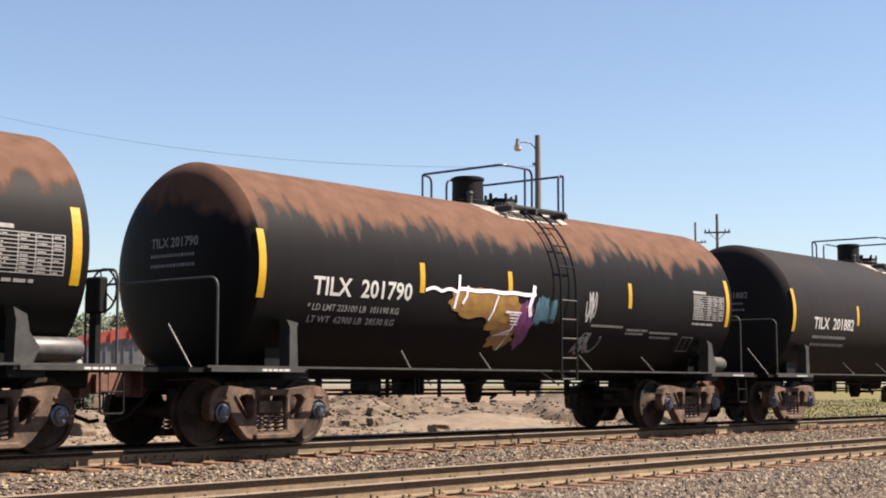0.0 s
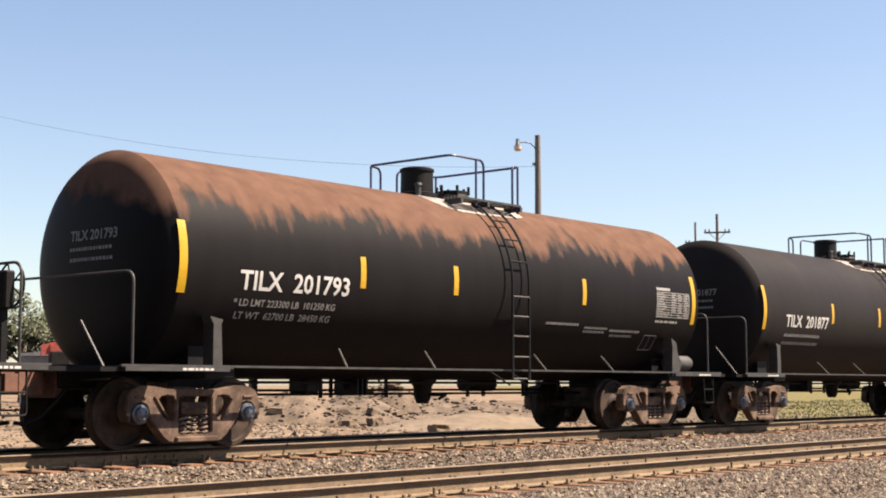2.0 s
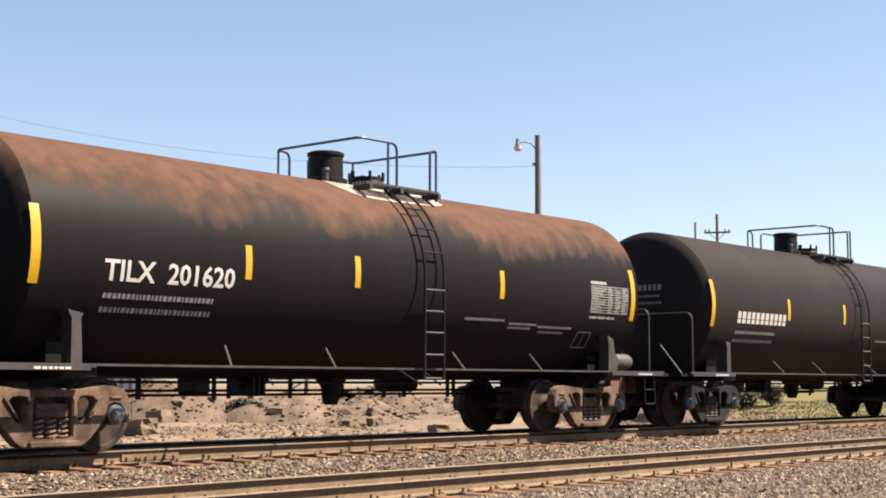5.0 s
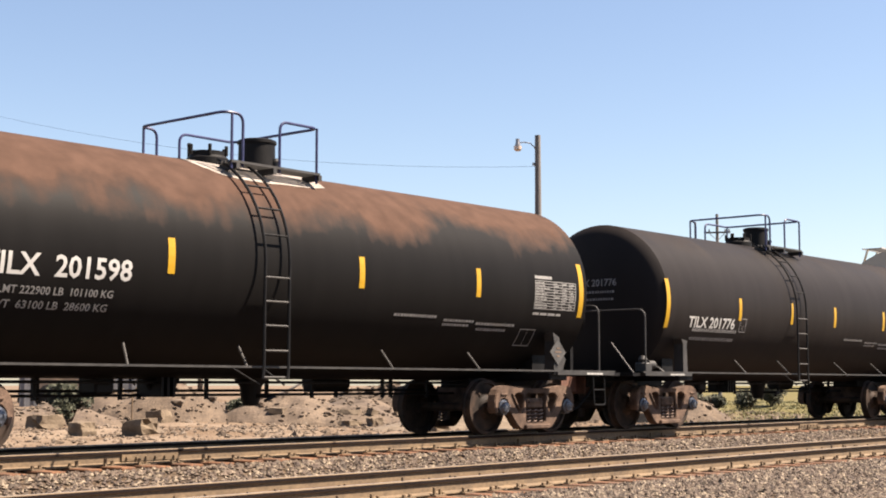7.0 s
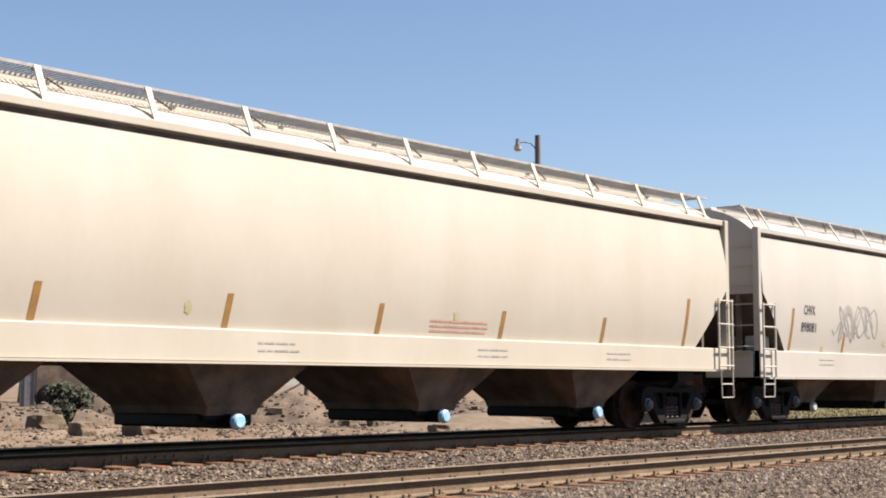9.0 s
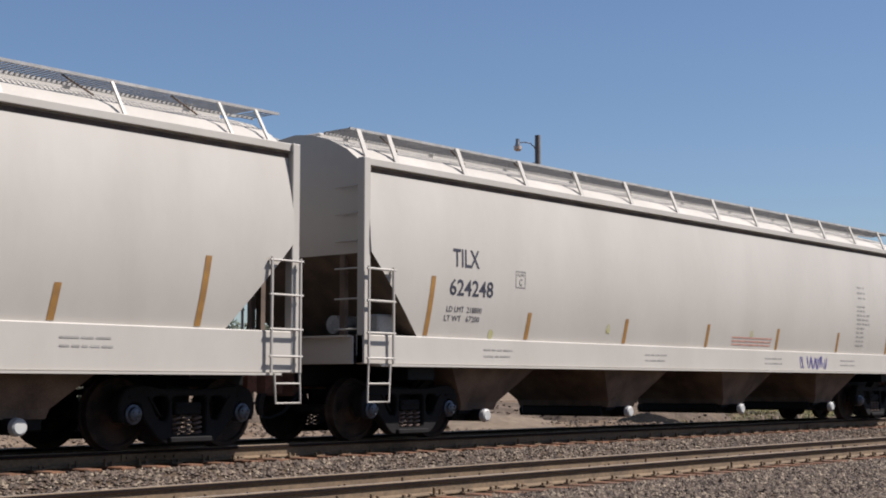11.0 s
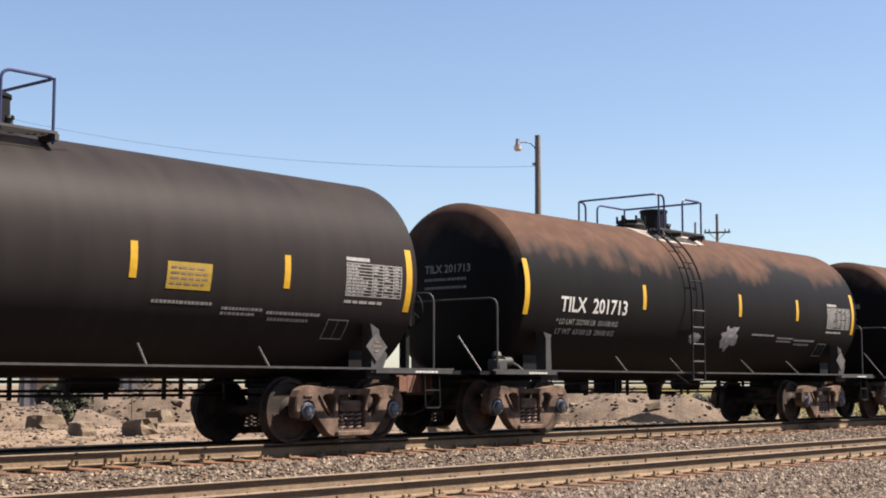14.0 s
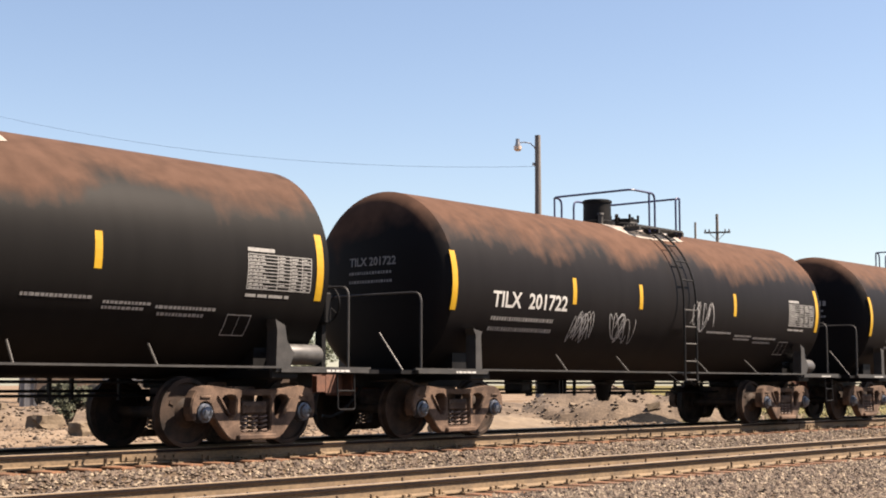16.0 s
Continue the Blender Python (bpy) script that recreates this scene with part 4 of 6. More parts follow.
        box(bm, 0.40, 0.495, -1.40, 1.40, 1.50, 1.53)
        part("end_plate", bm, paint, car, smooth=False, at=m)
        bm = bmesh.new()
        for y in (-1.0, 1.0):
            box(bm, 0.70, 0.78, y - 0.05, y + 0.05, 1.2, 2.95)
        prism(bm, [(0.70, 1.2), (1.9, 1.2), (1.9, 1.35), (0.78, 1.35)], -0.3, 0.3)
        part("end_frame", bm, M_DIRT_SHADE, car, smooth=False, at=m)
        for sy in (-1, 1):
            bm = bmesh.new()
            for x in (0.60, 1.12):
                tube(bm, [(x, sy * 1.635, sill_low), (x, sy * 1.635, 2.52)], 0.024, 6)
            ladder = part("ladder", bm, paint, car, at=m)
            for z in (1.20, 1.56, 2.02, 2.48):
                bm = bmesh.new()
                bar_between(bm, (0.56, sy * 1.64, z), (1.16, sy * 1.64, z), 0.017)
                part("rung", bm, paint, ladder)
            bm = bmesh.new()
            tube(bm, [(0.60, sy * 1.63, sill_low), (0.58, sy * 1.63, 0.58), (1.03, sy * 1.63, 0.58), (1.06, sy * 1.63, sill_low)], 0.017, 6)
            bar_between(bm, (0.59, sy * 1.63, 0.84), (1.04, sy * 1.63, 0.84), 0.014)
            part("sill_step", bm, paint, car, at=m)
        bm = bmesh.new()
        for z in (1.62, 2.06, 2.5, 2.9, 3.3, 3.7):
            bar_between(bm, (0.60, -1.40, z), (0.60, -0.95, z), 0.014)
        part("end_grab_irons", bm, paint, car, at=m)
        part("coupler", COUPLER, None, car, "rust-red coupler", at=m)
        part("brake_hose", HOSE, None, car, at=m)
    bm = bmesh.new()
    box(bm, 1.15, 1.5, -1.3, -0.9, 1.56, 1.86, bev=0.03)
    lathe(bm, [(1.0, 0.0), (1.02, 0.14), (1.7, 0.14), (1.72, 0.0)], "x", 14, (0, -0.5, 1.72))
    bmesh.ops.recalc_face_normals(bm, faces=bm.faces)
    part("brake_gear", bm, M_GALV, car)
    # roof walkway: brackets, bearers and grating on each side
    n = int((length - 2.2) / 1.67)
    xs = [0.92, 1.58] + [1.58 + (length - 3.16) * k / n for k in range(1, n + 1)] + [length - 0.92]
    for s in (-1, 1):
        for x in xs:
            bm = bmesh.new()
            prism(bm, [(x - 0.045, 4.06), (x + 0.045, 4.06), (x + 0.045, 4.60), (x - 0.045, 4.60)], s * 1.02, s * 1.05)
            if posts:
                bmesh.ops.transform(bm, verts=bm.verts, matrix=Matrix.Translation((0, s * 0.05, 0)))
                for v in bm.verts:
                    v.co.y += s * (4.60 - v.co.z) * 0.38
                    v.co.x += (4.60 - v.co.z) * 0.06
            else:
                for v in bm.verts:
                    v.co.x = x + (v.co.x - x) * 0.5
                    v.co.y += s * (4.60 - v.co.z) * 0.62
            part("walkway_bracket", bm, paint, car, smooth=False)
        bm = bmesh.new()
        box(bm, 0.80, length - 0.80, min(s * 1.02, s * 1.05), max(s * 1.02, s * 1.05), 4.585, 4.622)
        box(bm, 0.80, length - 0.80, min(s * 0.52, s * 0.49), max(s * 0.52, s * 0.49), 4.57, 4.61)
        for k in range(int((length - 1.6) / 0.075)):
            x = 0.80 + 0.075 * k
            box(bm, x, x + 0.024, min(s * 0.52, s * 1.02), max(s * 0.52, s * 1.02), 4.598, 4.611)
        xe = 0.48 if s > 0 else length - 0.80         # the far end overhangs the roof
        box(bm, xe, xe + 0.32, min(s * 1.02, s * 1.05), max(s * 1.02, s * 1.05), 4.585, 4.622)
        box(bm, xe, xe + 0.32, min(s * 0.52, s * 0.49), max(s * 0.52, s * 0.49), 4.585, 4.622)
        for k in range(4):
            box(bm, xe + 0.09 * k, xe + 0.09 * k + 0.026, min(s * 0.52, s * 1.02), max(s * 0.52, s * 1.02), 4.600, 4.609)
        part("walkway_grating", bm, M_GALV, car, smooth=False)
        bm = bmesh.new()
        for x in [1.5 + 1.67 * k for k in range(int((length - 2) / 1.67))]:
            tube(bm, [(x, s * 1.0, 4.57), (x + 0.6, s * 0.80, 4.44)], 0.014, 5)
        part("walkway_brace", bm, M_DIRT_SHADE, car)
    bm = bmesh.new()
    box(bm, 0.9, length - 0.9, -0.30, 0.30, 4.55, 4.64, bev=0.02)
    for k in range(10):
        x = 1.5 + (length - 3) * k / 9
        box(bm, x - 0.05, x + 0.05, -0.36, 0.36, 4.64, 4.68)
    part("roof_hatch", bm, paint, car, smooth=False)
    for x in (2.07, length - 2.07):
        add_truck(car, x, dark_truck)
    return tagged(car, label, "hopper car", "hopper cars of the train")


def hopper_marks(car, length, marks, first=4.62, pitch=2.88):
    r = random.Random(int(length * 100))
    for x, z in ((3.55, 1.62), (6.85, 1.80), (12.1, 1.86)):
        bm = bmesh.new()
        blob(bm, r, x, z, 0.13, 0.16, on_hopper, 9, 0.35)
        part("chalk_mark", bm, M_CHALKY, car, "faint yellow chalk mark", smooth=False)
    xs = [2.02] + [first + pitch * k for k in range(5)] + [length - 2.22]
    for i, x in enumerate(xs):
        bm = bmesh.new()
        if i in (0, len(xs) - 1):
            patch(bm, x - 0.10, x - 0.0, 1.56, 2.46, on_hopper, slant=0.10)
        else:
            patch(bm, x - 0.08, x + 0.02, 1.56, 2.00, on_hopper, slant=0.06)
        part("reflector_stripe", bm, M_ORANGE, car, smooth=False)
    for name, bm, material in marks:
        if name == "reporting_mark":
            for piece in islands(bm):
                part("mark_character", piece, material, car, smooth=False)
            continue
        ob = part(name, bm, material, car, smooth=False)
        if name in ("small_writing", "stencil_block", "red_stencil"):
            ob["kind"] = "stuff"


# ---- the train, car by car: (left coupling plane along the train, car)
TRAIN = []
LD = "LD LMT %s LB  %s KG"
LT = "LT WT  %s LB  %s KG"
bare = {0: bare_tank_car(8.07, 7.37, 9.15, 8.20, 8.98, 8.38), 1: bare_tank_car(6.50, 6.36, 8.13, 6.69, 7.38, 6.76)}
CARS = [
    # number, small lines, marks, paint, manway variant, seed, extras, label
    ("-", (), (5.0, 8.6, 11.1), 0, 0, 11, (), "black tank car with rust-stained crown"),
    ("TILX 201790", (LD % ("223100", "101190"), LT % ("62900", "28530")), (4.65, 6.81, 10.36), 0, 0, 12, ("big", "graffiti"), "black tank car, rusty crown, bright graffiti on its side"),
    ("TILX 201882", (), (4.65, 7.15, 10.23), 1, 0, 13, ("big",), "plain grey-black tank car in clean paint"),
    ("TILX 201793", (LD % ("223300", "101250"), LT % ("62700", "28450")), (4.7, 6.78, 10.25), 0, 0, 14, ("big",), "black tank car with a broad rust-brown crown"),
    ("TILX 201877", (), (4.65, 7.2, 10.76), 1, 0, 15, ("big",), "plain grey-black tank car in clean paint"),
    ("TILX 201587", (LD % ("222900", "101200"), LT % ("63100", "28600")), (5.07, 8.49, 11.04), 3, 1, 16, ("big", "block"), "black tank car with brown-stained crown"),
    ("TILX 201620", (), (4.66, 6.73, 10.08), 2, 0, 17, ("big",), "black tank car with rust-streaked crown"),
    ("-", (), (4.65, 7.4, 10.33), 1, 0, 18, ("big", "placard", "dark"), "grey-black tank car with a yellow placard"),
    ("TILX 201598", (LD % ("222900", "101100"), LT % ("63100", "28600")), (5.02, 8.46, 11.12), 3, 1, 19, ("big",), "black tank car with brown-stained crown"),
    ("TILX 201776", (), (4.2, 6.48, 8.6, 11.27), 1, 1, 20, ("box",), "plain grey-black tank car, small reporting mark"),
    ("TILX 201643", (LD % ("223000", "101100"), LT % ("63000", "28600")), (4.89, 8.45, 10.49), 2, 1, 21, ("big", "block"), "black tank car with rust-brown streaked crown"),
    ("TILX 201740", (), (4.2, 6.5, 8.9, 11.46), 1, 1, 22, ("box", "placard"), "grey-black tank car with a yellow placard"),
    ("TILX 201713", (LD % ("222900", "101100"), LT % ("63100", "28600")), (5.0, 8.6, 11.13), 3, 1, 23, ("big", "chalk"), "black tank car, brown crown, chalky bare patch"),
    ("TILX 201586", (), (4.72, 6.71, 10.24), 3, 0, 24, ("big",), "black tank car with faded brown crown"),
    ("TILX 201722", (), (4.63, 6.74, 10.24), 2, 0, 25, ("big", "scrawl"), "black tank car with white scrawled graffiti"),
    ("-", (), (4.8, 7.2, 10.4), 2, 0, 26, ("big",), "black tank car with rust-streaked crown"),
    ("-", (), (4.8, 8.2, 10.4), 3, 1, 27, (), "black tank car with faded brown crown"),
]
# silver spray paint, near white because the sun's glint is in the colour
M_SILVER_GLINT = mat("silver_glint_paint", (0.68, 0.656, 0.688), (0.6, 0.56, 0.64), rough=0.3, metal=0.1, dark=0.05, bump=0)
M_GOLD = mat("ochre_spray_paint", (0.232, 0.14, 0.0279), (0.186, 0.093, 0.0372), rough=0.35, dark=0.2, bump=0)
M_PLUM = mat("magenta_spray_paint", (0.131, 0.0232, 0.093), (0.093, 0.0232, 0.102), rough=0.4, dark=0.2, bump=0)
M_TEAL = mat("teal_spray_paint", (0.0372, 0.102, 0.14), rough=0.5, dark=0.2, bump=0)
M_CHALK = mat("thin_white_spray", (0.281, 0.281, 0.281), (0.158, 0.152, 0.152), rough=0.7, dark=0.3, bump=0, scale=12)


def blob(bm, rnd, x, z, w, h, where, n=18, rough=0.25):
    """A ragged painted patch."""
    n *= 2
    ph = rnd.uniform(0, 50)
    rad = [1 + 1.7 * rough * noise.noise((2.2 * math.cos(6.2832 * k / n) + ph, 2.2 * math.sin(6.2832 * k / n), 0)) + 0.25 * rough * rnd.uniform(-1, 1) for k in range(n)]
    c = bm.verts.new(where(x, z))
    inner = [bm.verts.new(where(x + 0.25 * w * math.cos(6.2832 * k / n), z + 0.25 * h * math.sin(6.2832 * k / n))) for k in range(n)]
    ring = [bm.verts.new(where(x + 0.5 * w * rad[k] * math.cos(6.2832 * k / n), z + 0.5 * h * rad[k] * math.sin(6.2832 * k / n))) for k in range(n)]
    for k in range(n):
        j = (k + 1) % n
        bm.faces.new((c, inner[k], inner[j]))
        bm.faces.new((inner[k], ring[k], ring[j], inner[j]))


def lifted(d):
    return lambda x, z: on_tank(x, z, 0.004 + d)


def dress(car, extra, rnd):
    if "placard" in extra:
        bm = bmesh.new()
        x = 11.42 if "box" not in extra else 9.42
        patch(bm, x, x + 0.72, 2.02, 2.36, on_tank)
        pl = part("placard", bm, M_PLACARD, car, "yellow placard with small print", smooth=False)
        bm = bmesh.new()
        for k in range(4):
            bars(bm, rnd, x + 0.06, x + 0.66, 2.08 + 0.065 * k, 0.025, lifted(0.003), gap=0.03, word=(0.05, 0.14))
        part("print", bm, M_DIRT_SHADE, pl, smooth=False)
    if "box" in extra:
        bm = bmesh.new()
        for x0, x1, z0, z1 in ((4.23, 4.49, 2.15, 2.165), (4.23, 4.49, 1.89, 1.905), (4.23, 4.245, 1.89, 2.165), (4.475, 4.49, 1.89, 2.165)):
            patch(bm, x0, x1, z0, z1, on_tank, steps=2)
        write(bm, "C", 4.32, 1.94, 0.08, on_tank)
        part("stencil_box", bm, M_FADED, car, smooth=False)
    if "block" in extra:
        bm = bmesh.new()
        for k in range(6):
            bars(bm, rnd, 5.55 + 0.01 * k, 6.1, 1.90 - 0.055 * k, 0.035, on_tank, gap=0.02)
        part("stencil_block", bm, M_FADED, car, smooth=False)
    if "chalk" in extra:
        bm = bmesh.new()
        blob(bm, rnd, 8.35, 1.78, 0.62, 0.46, on_tank, 24, 0.35)
        part("bare_patch", bm, M_CHALK, car, "chalky bare patch", smooth=False)
        bm = bmesh.new()
        blob(bm, rnd, 7.03, 1.73, 0.42, 0.22, on_tank, 20, 0.2)
        part("bare_patch", bm, M_CHALK, car, "chalky bare patch", smooth=False)
    if "scrawl" in extra:
        for x, w in ((4.60, 0.85), (5.62, 0.95), (8.55, 0.8)):
            bm = bmesh.new()
            scribble(bm, rnd, x, 1.55 if x < 8 else 1.9, w, 0.50, on_tank, 3, 0.018)
            part("graffiti", bm, M_CHALK, car, "white scrawled spray paint", smooth=False)
    if "graffiti" in extra:
        bm = bmesh.new()
        blob(bm, rnd, 5.95, 2.10, 1.3, 0.46, lifted(0.002), 26, 0.16)
        blob(bm, rnd, 6.75, 1.98, 1.1, 0.62, lifted(0.002), 22, 0.2)
        blob(bm, rnd, 6.85, 1.60, 0.65, 0.36, lifted(0.002), 20, 0.3)
        fills = islands(bm)
        gr = part("graffiti", fills[0], M_GOLD, car, "ochre, magenta and silver spray-painted letters", smooth=False)
        for piece in fills[1:]:
            part("fill", piece, M_GOLD, gr, smooth=False)
        bm = bmesh.new()
        blob(bm, rnd, 7.30, 1.82, 0.42, 0.75, lifted(0.005), 16, 0.25)
        part("fill", bm, M_PLUM, gr, smooth=False)
        bm = bmesh.new()
        for x in (7.45, 7.65, 7.85):
            scribble(bm, rnd, x, 1.85, 0.25, 0.42, lifted(0.004), 2, 0.05)
        for piece in islands(bm):
            part("fill", piece, M_TEAL, gr, smooth=False)
        # silver strokes, their bright sun glint painted in as white
        bm = bmesh.new()
        stroke(bm, [(4.72 + 0.06 * k, 2.24 + 0.05 * abs(math.sin(k * 0.5))) for k in range(14)], 0.05, lifted(0.008))
        stroke(bm, [(5.5 + 0.1 * k, 2.30 + 0.008 * math.sin(k)) for k in range(21)], 0.06, lifted(0.008))
        stroke(bm, [(5.52, 2.52), (5.5, 2.3), (5.44, 2.0)], 0.05, lifted(0.010))
        stroke(bm, [(5.72, 2.36), (5.70, 2.2), (5.62, 2.08)], 0.05, lifted(0.011))
        stroke(bm, [(6.5, 2.25), (6.42, 2.0), (6.35, 1.85)], 0.04, lifted(0.011))
        stroke(bm, [(6.75, 2.0), (7.15, 2.0), (7.0, 1.72), (6.6, 1.62), (7.0, 1.66), (6.9, 1.4)], 0.035, lifted(0.012))
        for k in range(4):
            stroke(bm, [(6.85 + 0.03 * k, 1.96 - 0.05 * k), (7.12, 1.96 - 0.05 * k)], 0.02, lifted(0.012))
        stroke(bm, [(7.45, 2.45), (7.42, 2.3), (7.35, 2.1), (7.42, 1.95)], 0.09, lifted(0.013))
        for piece in islands(bm):
            part("outline", piece, M_SILVER_GLINT, gr, "silver outline with its sun glint painted white", smooth=False)
        bm = bmesh.new()
        scribble(bm, rnd, 9.0, 1.95, 0.35, 0.5, on_tank, 3, 0.03)
        scribble(bm, rnd, 8.85, 1.4, 0.8, 0.3, on_tank, 4, 0.03)
        part("graffiti", bm, M_CHALK, car, "white scrawled spray paint", smooth=False)


def place_tank(spec, u):
    number, small, marks, paint, kind, seed, extra, label = spec
    car = copy_thing(bare[kind], pose(u, TRACK_Y, 0))
    car["label"] = label
    for ch in car.children:
        if ch.name.startswith("tank"):
            ch.data = ch.data.copy()
            ch.data.materials[0] = TANKS[paint]
            for plate in ch.children:
                if "box" in extra or "placard" in extra:
                    plate.data = plate.data.copy()
                    plate.data.materials[0] = TANKS[paint]
                    plate["label"] = "grey-black plate round the fittings"
        if "dark" in extra and ch.name.startswith("truck"):
            ch.data = BOLSTER[1]
            ch["label"] = "four-wheel railway truck of dark cast steel"
            for piece in ch.children:
                if piece.name.startswith("sideframe"):
                    piece.data = SIDE[1]
                elif piece.name.startswith("adapter"):
                    piece.data = ADAPTER[1]
    rnd = letter_tank(car, number, small, marks, seed, extra)
    dress(car, extra, rnd)
    TRAIN.append((u, car))


U0, U1 = 11.30, 213.22
for i, spec in enumerate(CARS[:10]):
    place_tank(spec, U0 + TANK_L * (i - 1) - {8: 0.12, 9: 0.17}.get(i, 0.0))
for i, spec in enumerate(CARS[10:]):
    place_tank(spec, U1 + TANK_L * i)
for thing in bare.values():
    for ob in (*thing.children_recursive, thing):
        bpy.data.objects.remove(ob)


def hopper_text(lines):
    bm = bmesh.new()
    for text, x, z, h, w in lines:
        write(bm, text, x, z, h, on_hopper, w, 0.004 if h > 0.15 else 0.0)
    return bm


def hopper_small(rnd):
    bm = bmesh.new()
    for x in (3.3, 8.0, 12.6, 16.2):
        for k in range(2):
            bars(bm, rnd, x, x + 0.75, 1.36 - 0.10 * k, 0.025, lambda a, z: (a, -1.565, z), gap=0.03)
    return bm


rnd = random.Random(77)
M_CHALKY = mat("yellow_chalk", (0.307, 0.288, 0.0992), (0.327, 0.307, 0.198), rough=0.9, dark=0.1, bump=0)
M_PANEL = mat("pale_lavender_panel", (0.395, 0.37, 0.375), rough=0.6, dark=0.05, bump=0)
h1 = hopper_car(21.15, M_CREAM, 1.12, True, "cream covered hopper car with orange strips")
for x0, x1, z0, z1 in ((2.64, 3.50, 2.54, 2.87), (2.50, 3.80, 2.14, 2.47)):
    bm = bmesh.new()
    patch(bm, x0, x1, z0, z1, lambda a, z: (a, -(side_w(z) + 0.003), z))
    part("number_panel", bm, M_PANEL, h1, "pale repainted panel behind the reporting mark", smooth=False)
bm = hopper_text([("B P T X", 2.70, 2.58, 0.25, 0.74), ("1 8 5 5 5 5", 2.56, 2.18, 0.25, 1.18), ("LD LMT  219000 LB", 2.52, 1.98, 0.085, 0.98), ("LT WT      67000", 2.50, 1.82, 0.085, 0.78), ("CU FT      6241", 2.48, 1.66, 0.085, 0.78)])
red = bmesh.new()
for k in range(3):
    bars(red, rnd, 11.5, 12.9, 1.62 + 0.075 * k, 0.034, on_hopper, gap=0.018, word=(0.03, 0.07))
M_RED = mat("faded_red_stencil", (0.50, 0.26, 0.20), rough=0.7, dark=0.2, bump=0)
M_SMALL = mat("grey_stencil", (0.30, 0.285, 0.26), rough=0.7, dark=0.2, bump=0)
hopper_marks(h1, 21.15, [("reporting_mark", bm, M_NAVY), ("red_stencil", red, M_RED), ("small_writing", hopper_small(rnd), M_SMALL)])
bm = bmesh.new()
write(bm, "B P T X", 0.68, 3.98, 0.10, lambda a, z: (0.672, -a, z), 0.36, 0.003)
write(bm, "1 8 5 5 5 5", 0.62, 3.81, 0.10, lambda a, z: (0.672, -a, z), 0.50, 0.003)
part("end_mark", bm, M_NAVY, h1, "dark reporting mark on the end sheet", smooth=False)
bm = bmesh.new()
for k in range(9):
    for ya, yb in ((-0.55, -0.15), (-0.05, 0.25)):
        if rnd.random() < 0.75:
            bars(bm, rnd, ya, ya + (yb - ya) * rnd.uniform(0.5, 1), 3.05 + 0.09 * k, 0.03, lambda a, z: (0.672, -a, z), gap=0.025, word=(0.03, 0.09))
part("end_stencil", bm, M_SMALL, h1, "faded stencil lines on the end sheet", smooth=False)["kind"] = "stuff"
h2 = hopper_car(20.55, M_GREYW, 0.98, False, "grey-white covered hopper car with dark scrawled graffiti")
bm = hopper_text([("CHVX", 2.55, 2.35, 0.20, 0.55), ("898081", 2.45, 1.98, 0.20, 0.72)])
scr = bmesh.new()
scribble(scr, rnd, 4.3, 1.85, 2.1, 0.75, on_hopper, 6, 0.045)
scribble(scr, rnd, 6.9, 1.75, 1.2, 0.5, on_hopper, 4, 0.04)
hopper_marks(h2, 20.55, [("reporting_mark", bm, M_NAVY), ("graffiti", scr, M_SMALL), ("small_writing", hopper_small(rnd), M_SMALL)])
h3 = hopper_car(21.1, M_GREYW, 1.12, True, "grey-white covered hopper car with orange strips")
bm = hopper_text([("TILX", 2.52, 2.64, 0.27, 0.64), ("624248", 2.44, 2.20, 0.24, 1.08), ("LD LMT  218800", 2.40, 1.94, 0.085, 0.86), ("LT WT   67200", 2.36, 1.80, 0.085, 0.86)])
red = bmesh.new()
for k in range(3):
    bars(red, rnd, 11.3, 13.0, 1.62 + 0.07 * k, 0.034, on_hopper, gap=0.018, word=(0.03, 0.07))
tag = bmesh.new()
for k in range(6):
    scribble(tag, rnd, 14.2 + 0.22 * k, 1.17, 0.34, 0.27, lambda a, z: (a, -1.566, z), 1, 0.02)
blk = bmesh.new()
for k in range(3):
    bars(blk, rnd, 17.15, 17.55, 3.06 - 0.12 * k, 0.035, on_hopper, gap=0.05)
for k in range(10):
    bars(blk, rnd, 17.1, 17.1 + (0.7 if k in (2, 3, 4) else 0.42), 2.62 - 0.10 * k, 0.035, on_hopper, gap=0.05)
for x0, x1, z0, z1 in ((4.10, 4.36, 2.65, 2.665), (4.10, 4.36, 2.39, 2.405), (4.10, 4.115, 2.39, 2.665), (4.345, 4.36, 2.39, 2.665)):
    patch(blk, x0, x1, z0, z1, on_hopper)
write(blk, "C", 4.19, 2.43, 0.11, on_hopper, 0.08, 0.004)
write(blk, "PLATE", 4.14, 2.58, 0.045, on_hopper, 0.18, 0.002)
hopper_marks(h3, 21.1, [("reporting_mark", bm, M_NAVY), ("red_stencil", red, M_RED), ("graffiti", tag, mat("violet_marker", (0.12, 0.10, 0.30), rough=0.6, bump=0)), ("small_writing", hopper_small(rnd), M_SMALL), ("stencil_block", blk, M_SMALL)], 4.50, 2.91)
for u, car in ((150.08, h1), (171.35, h2), (192.05, h3)):
    car.matrix_basis = pose(u, TRACK_Y, 0)
    TRAIN.append((u, car))


# ---- ground: one sheet to the horizon
def lerp(a, c, t):
    t = max(0, min(1, t))
    return a + (c - a) * t * t * (3 - 2 * t)


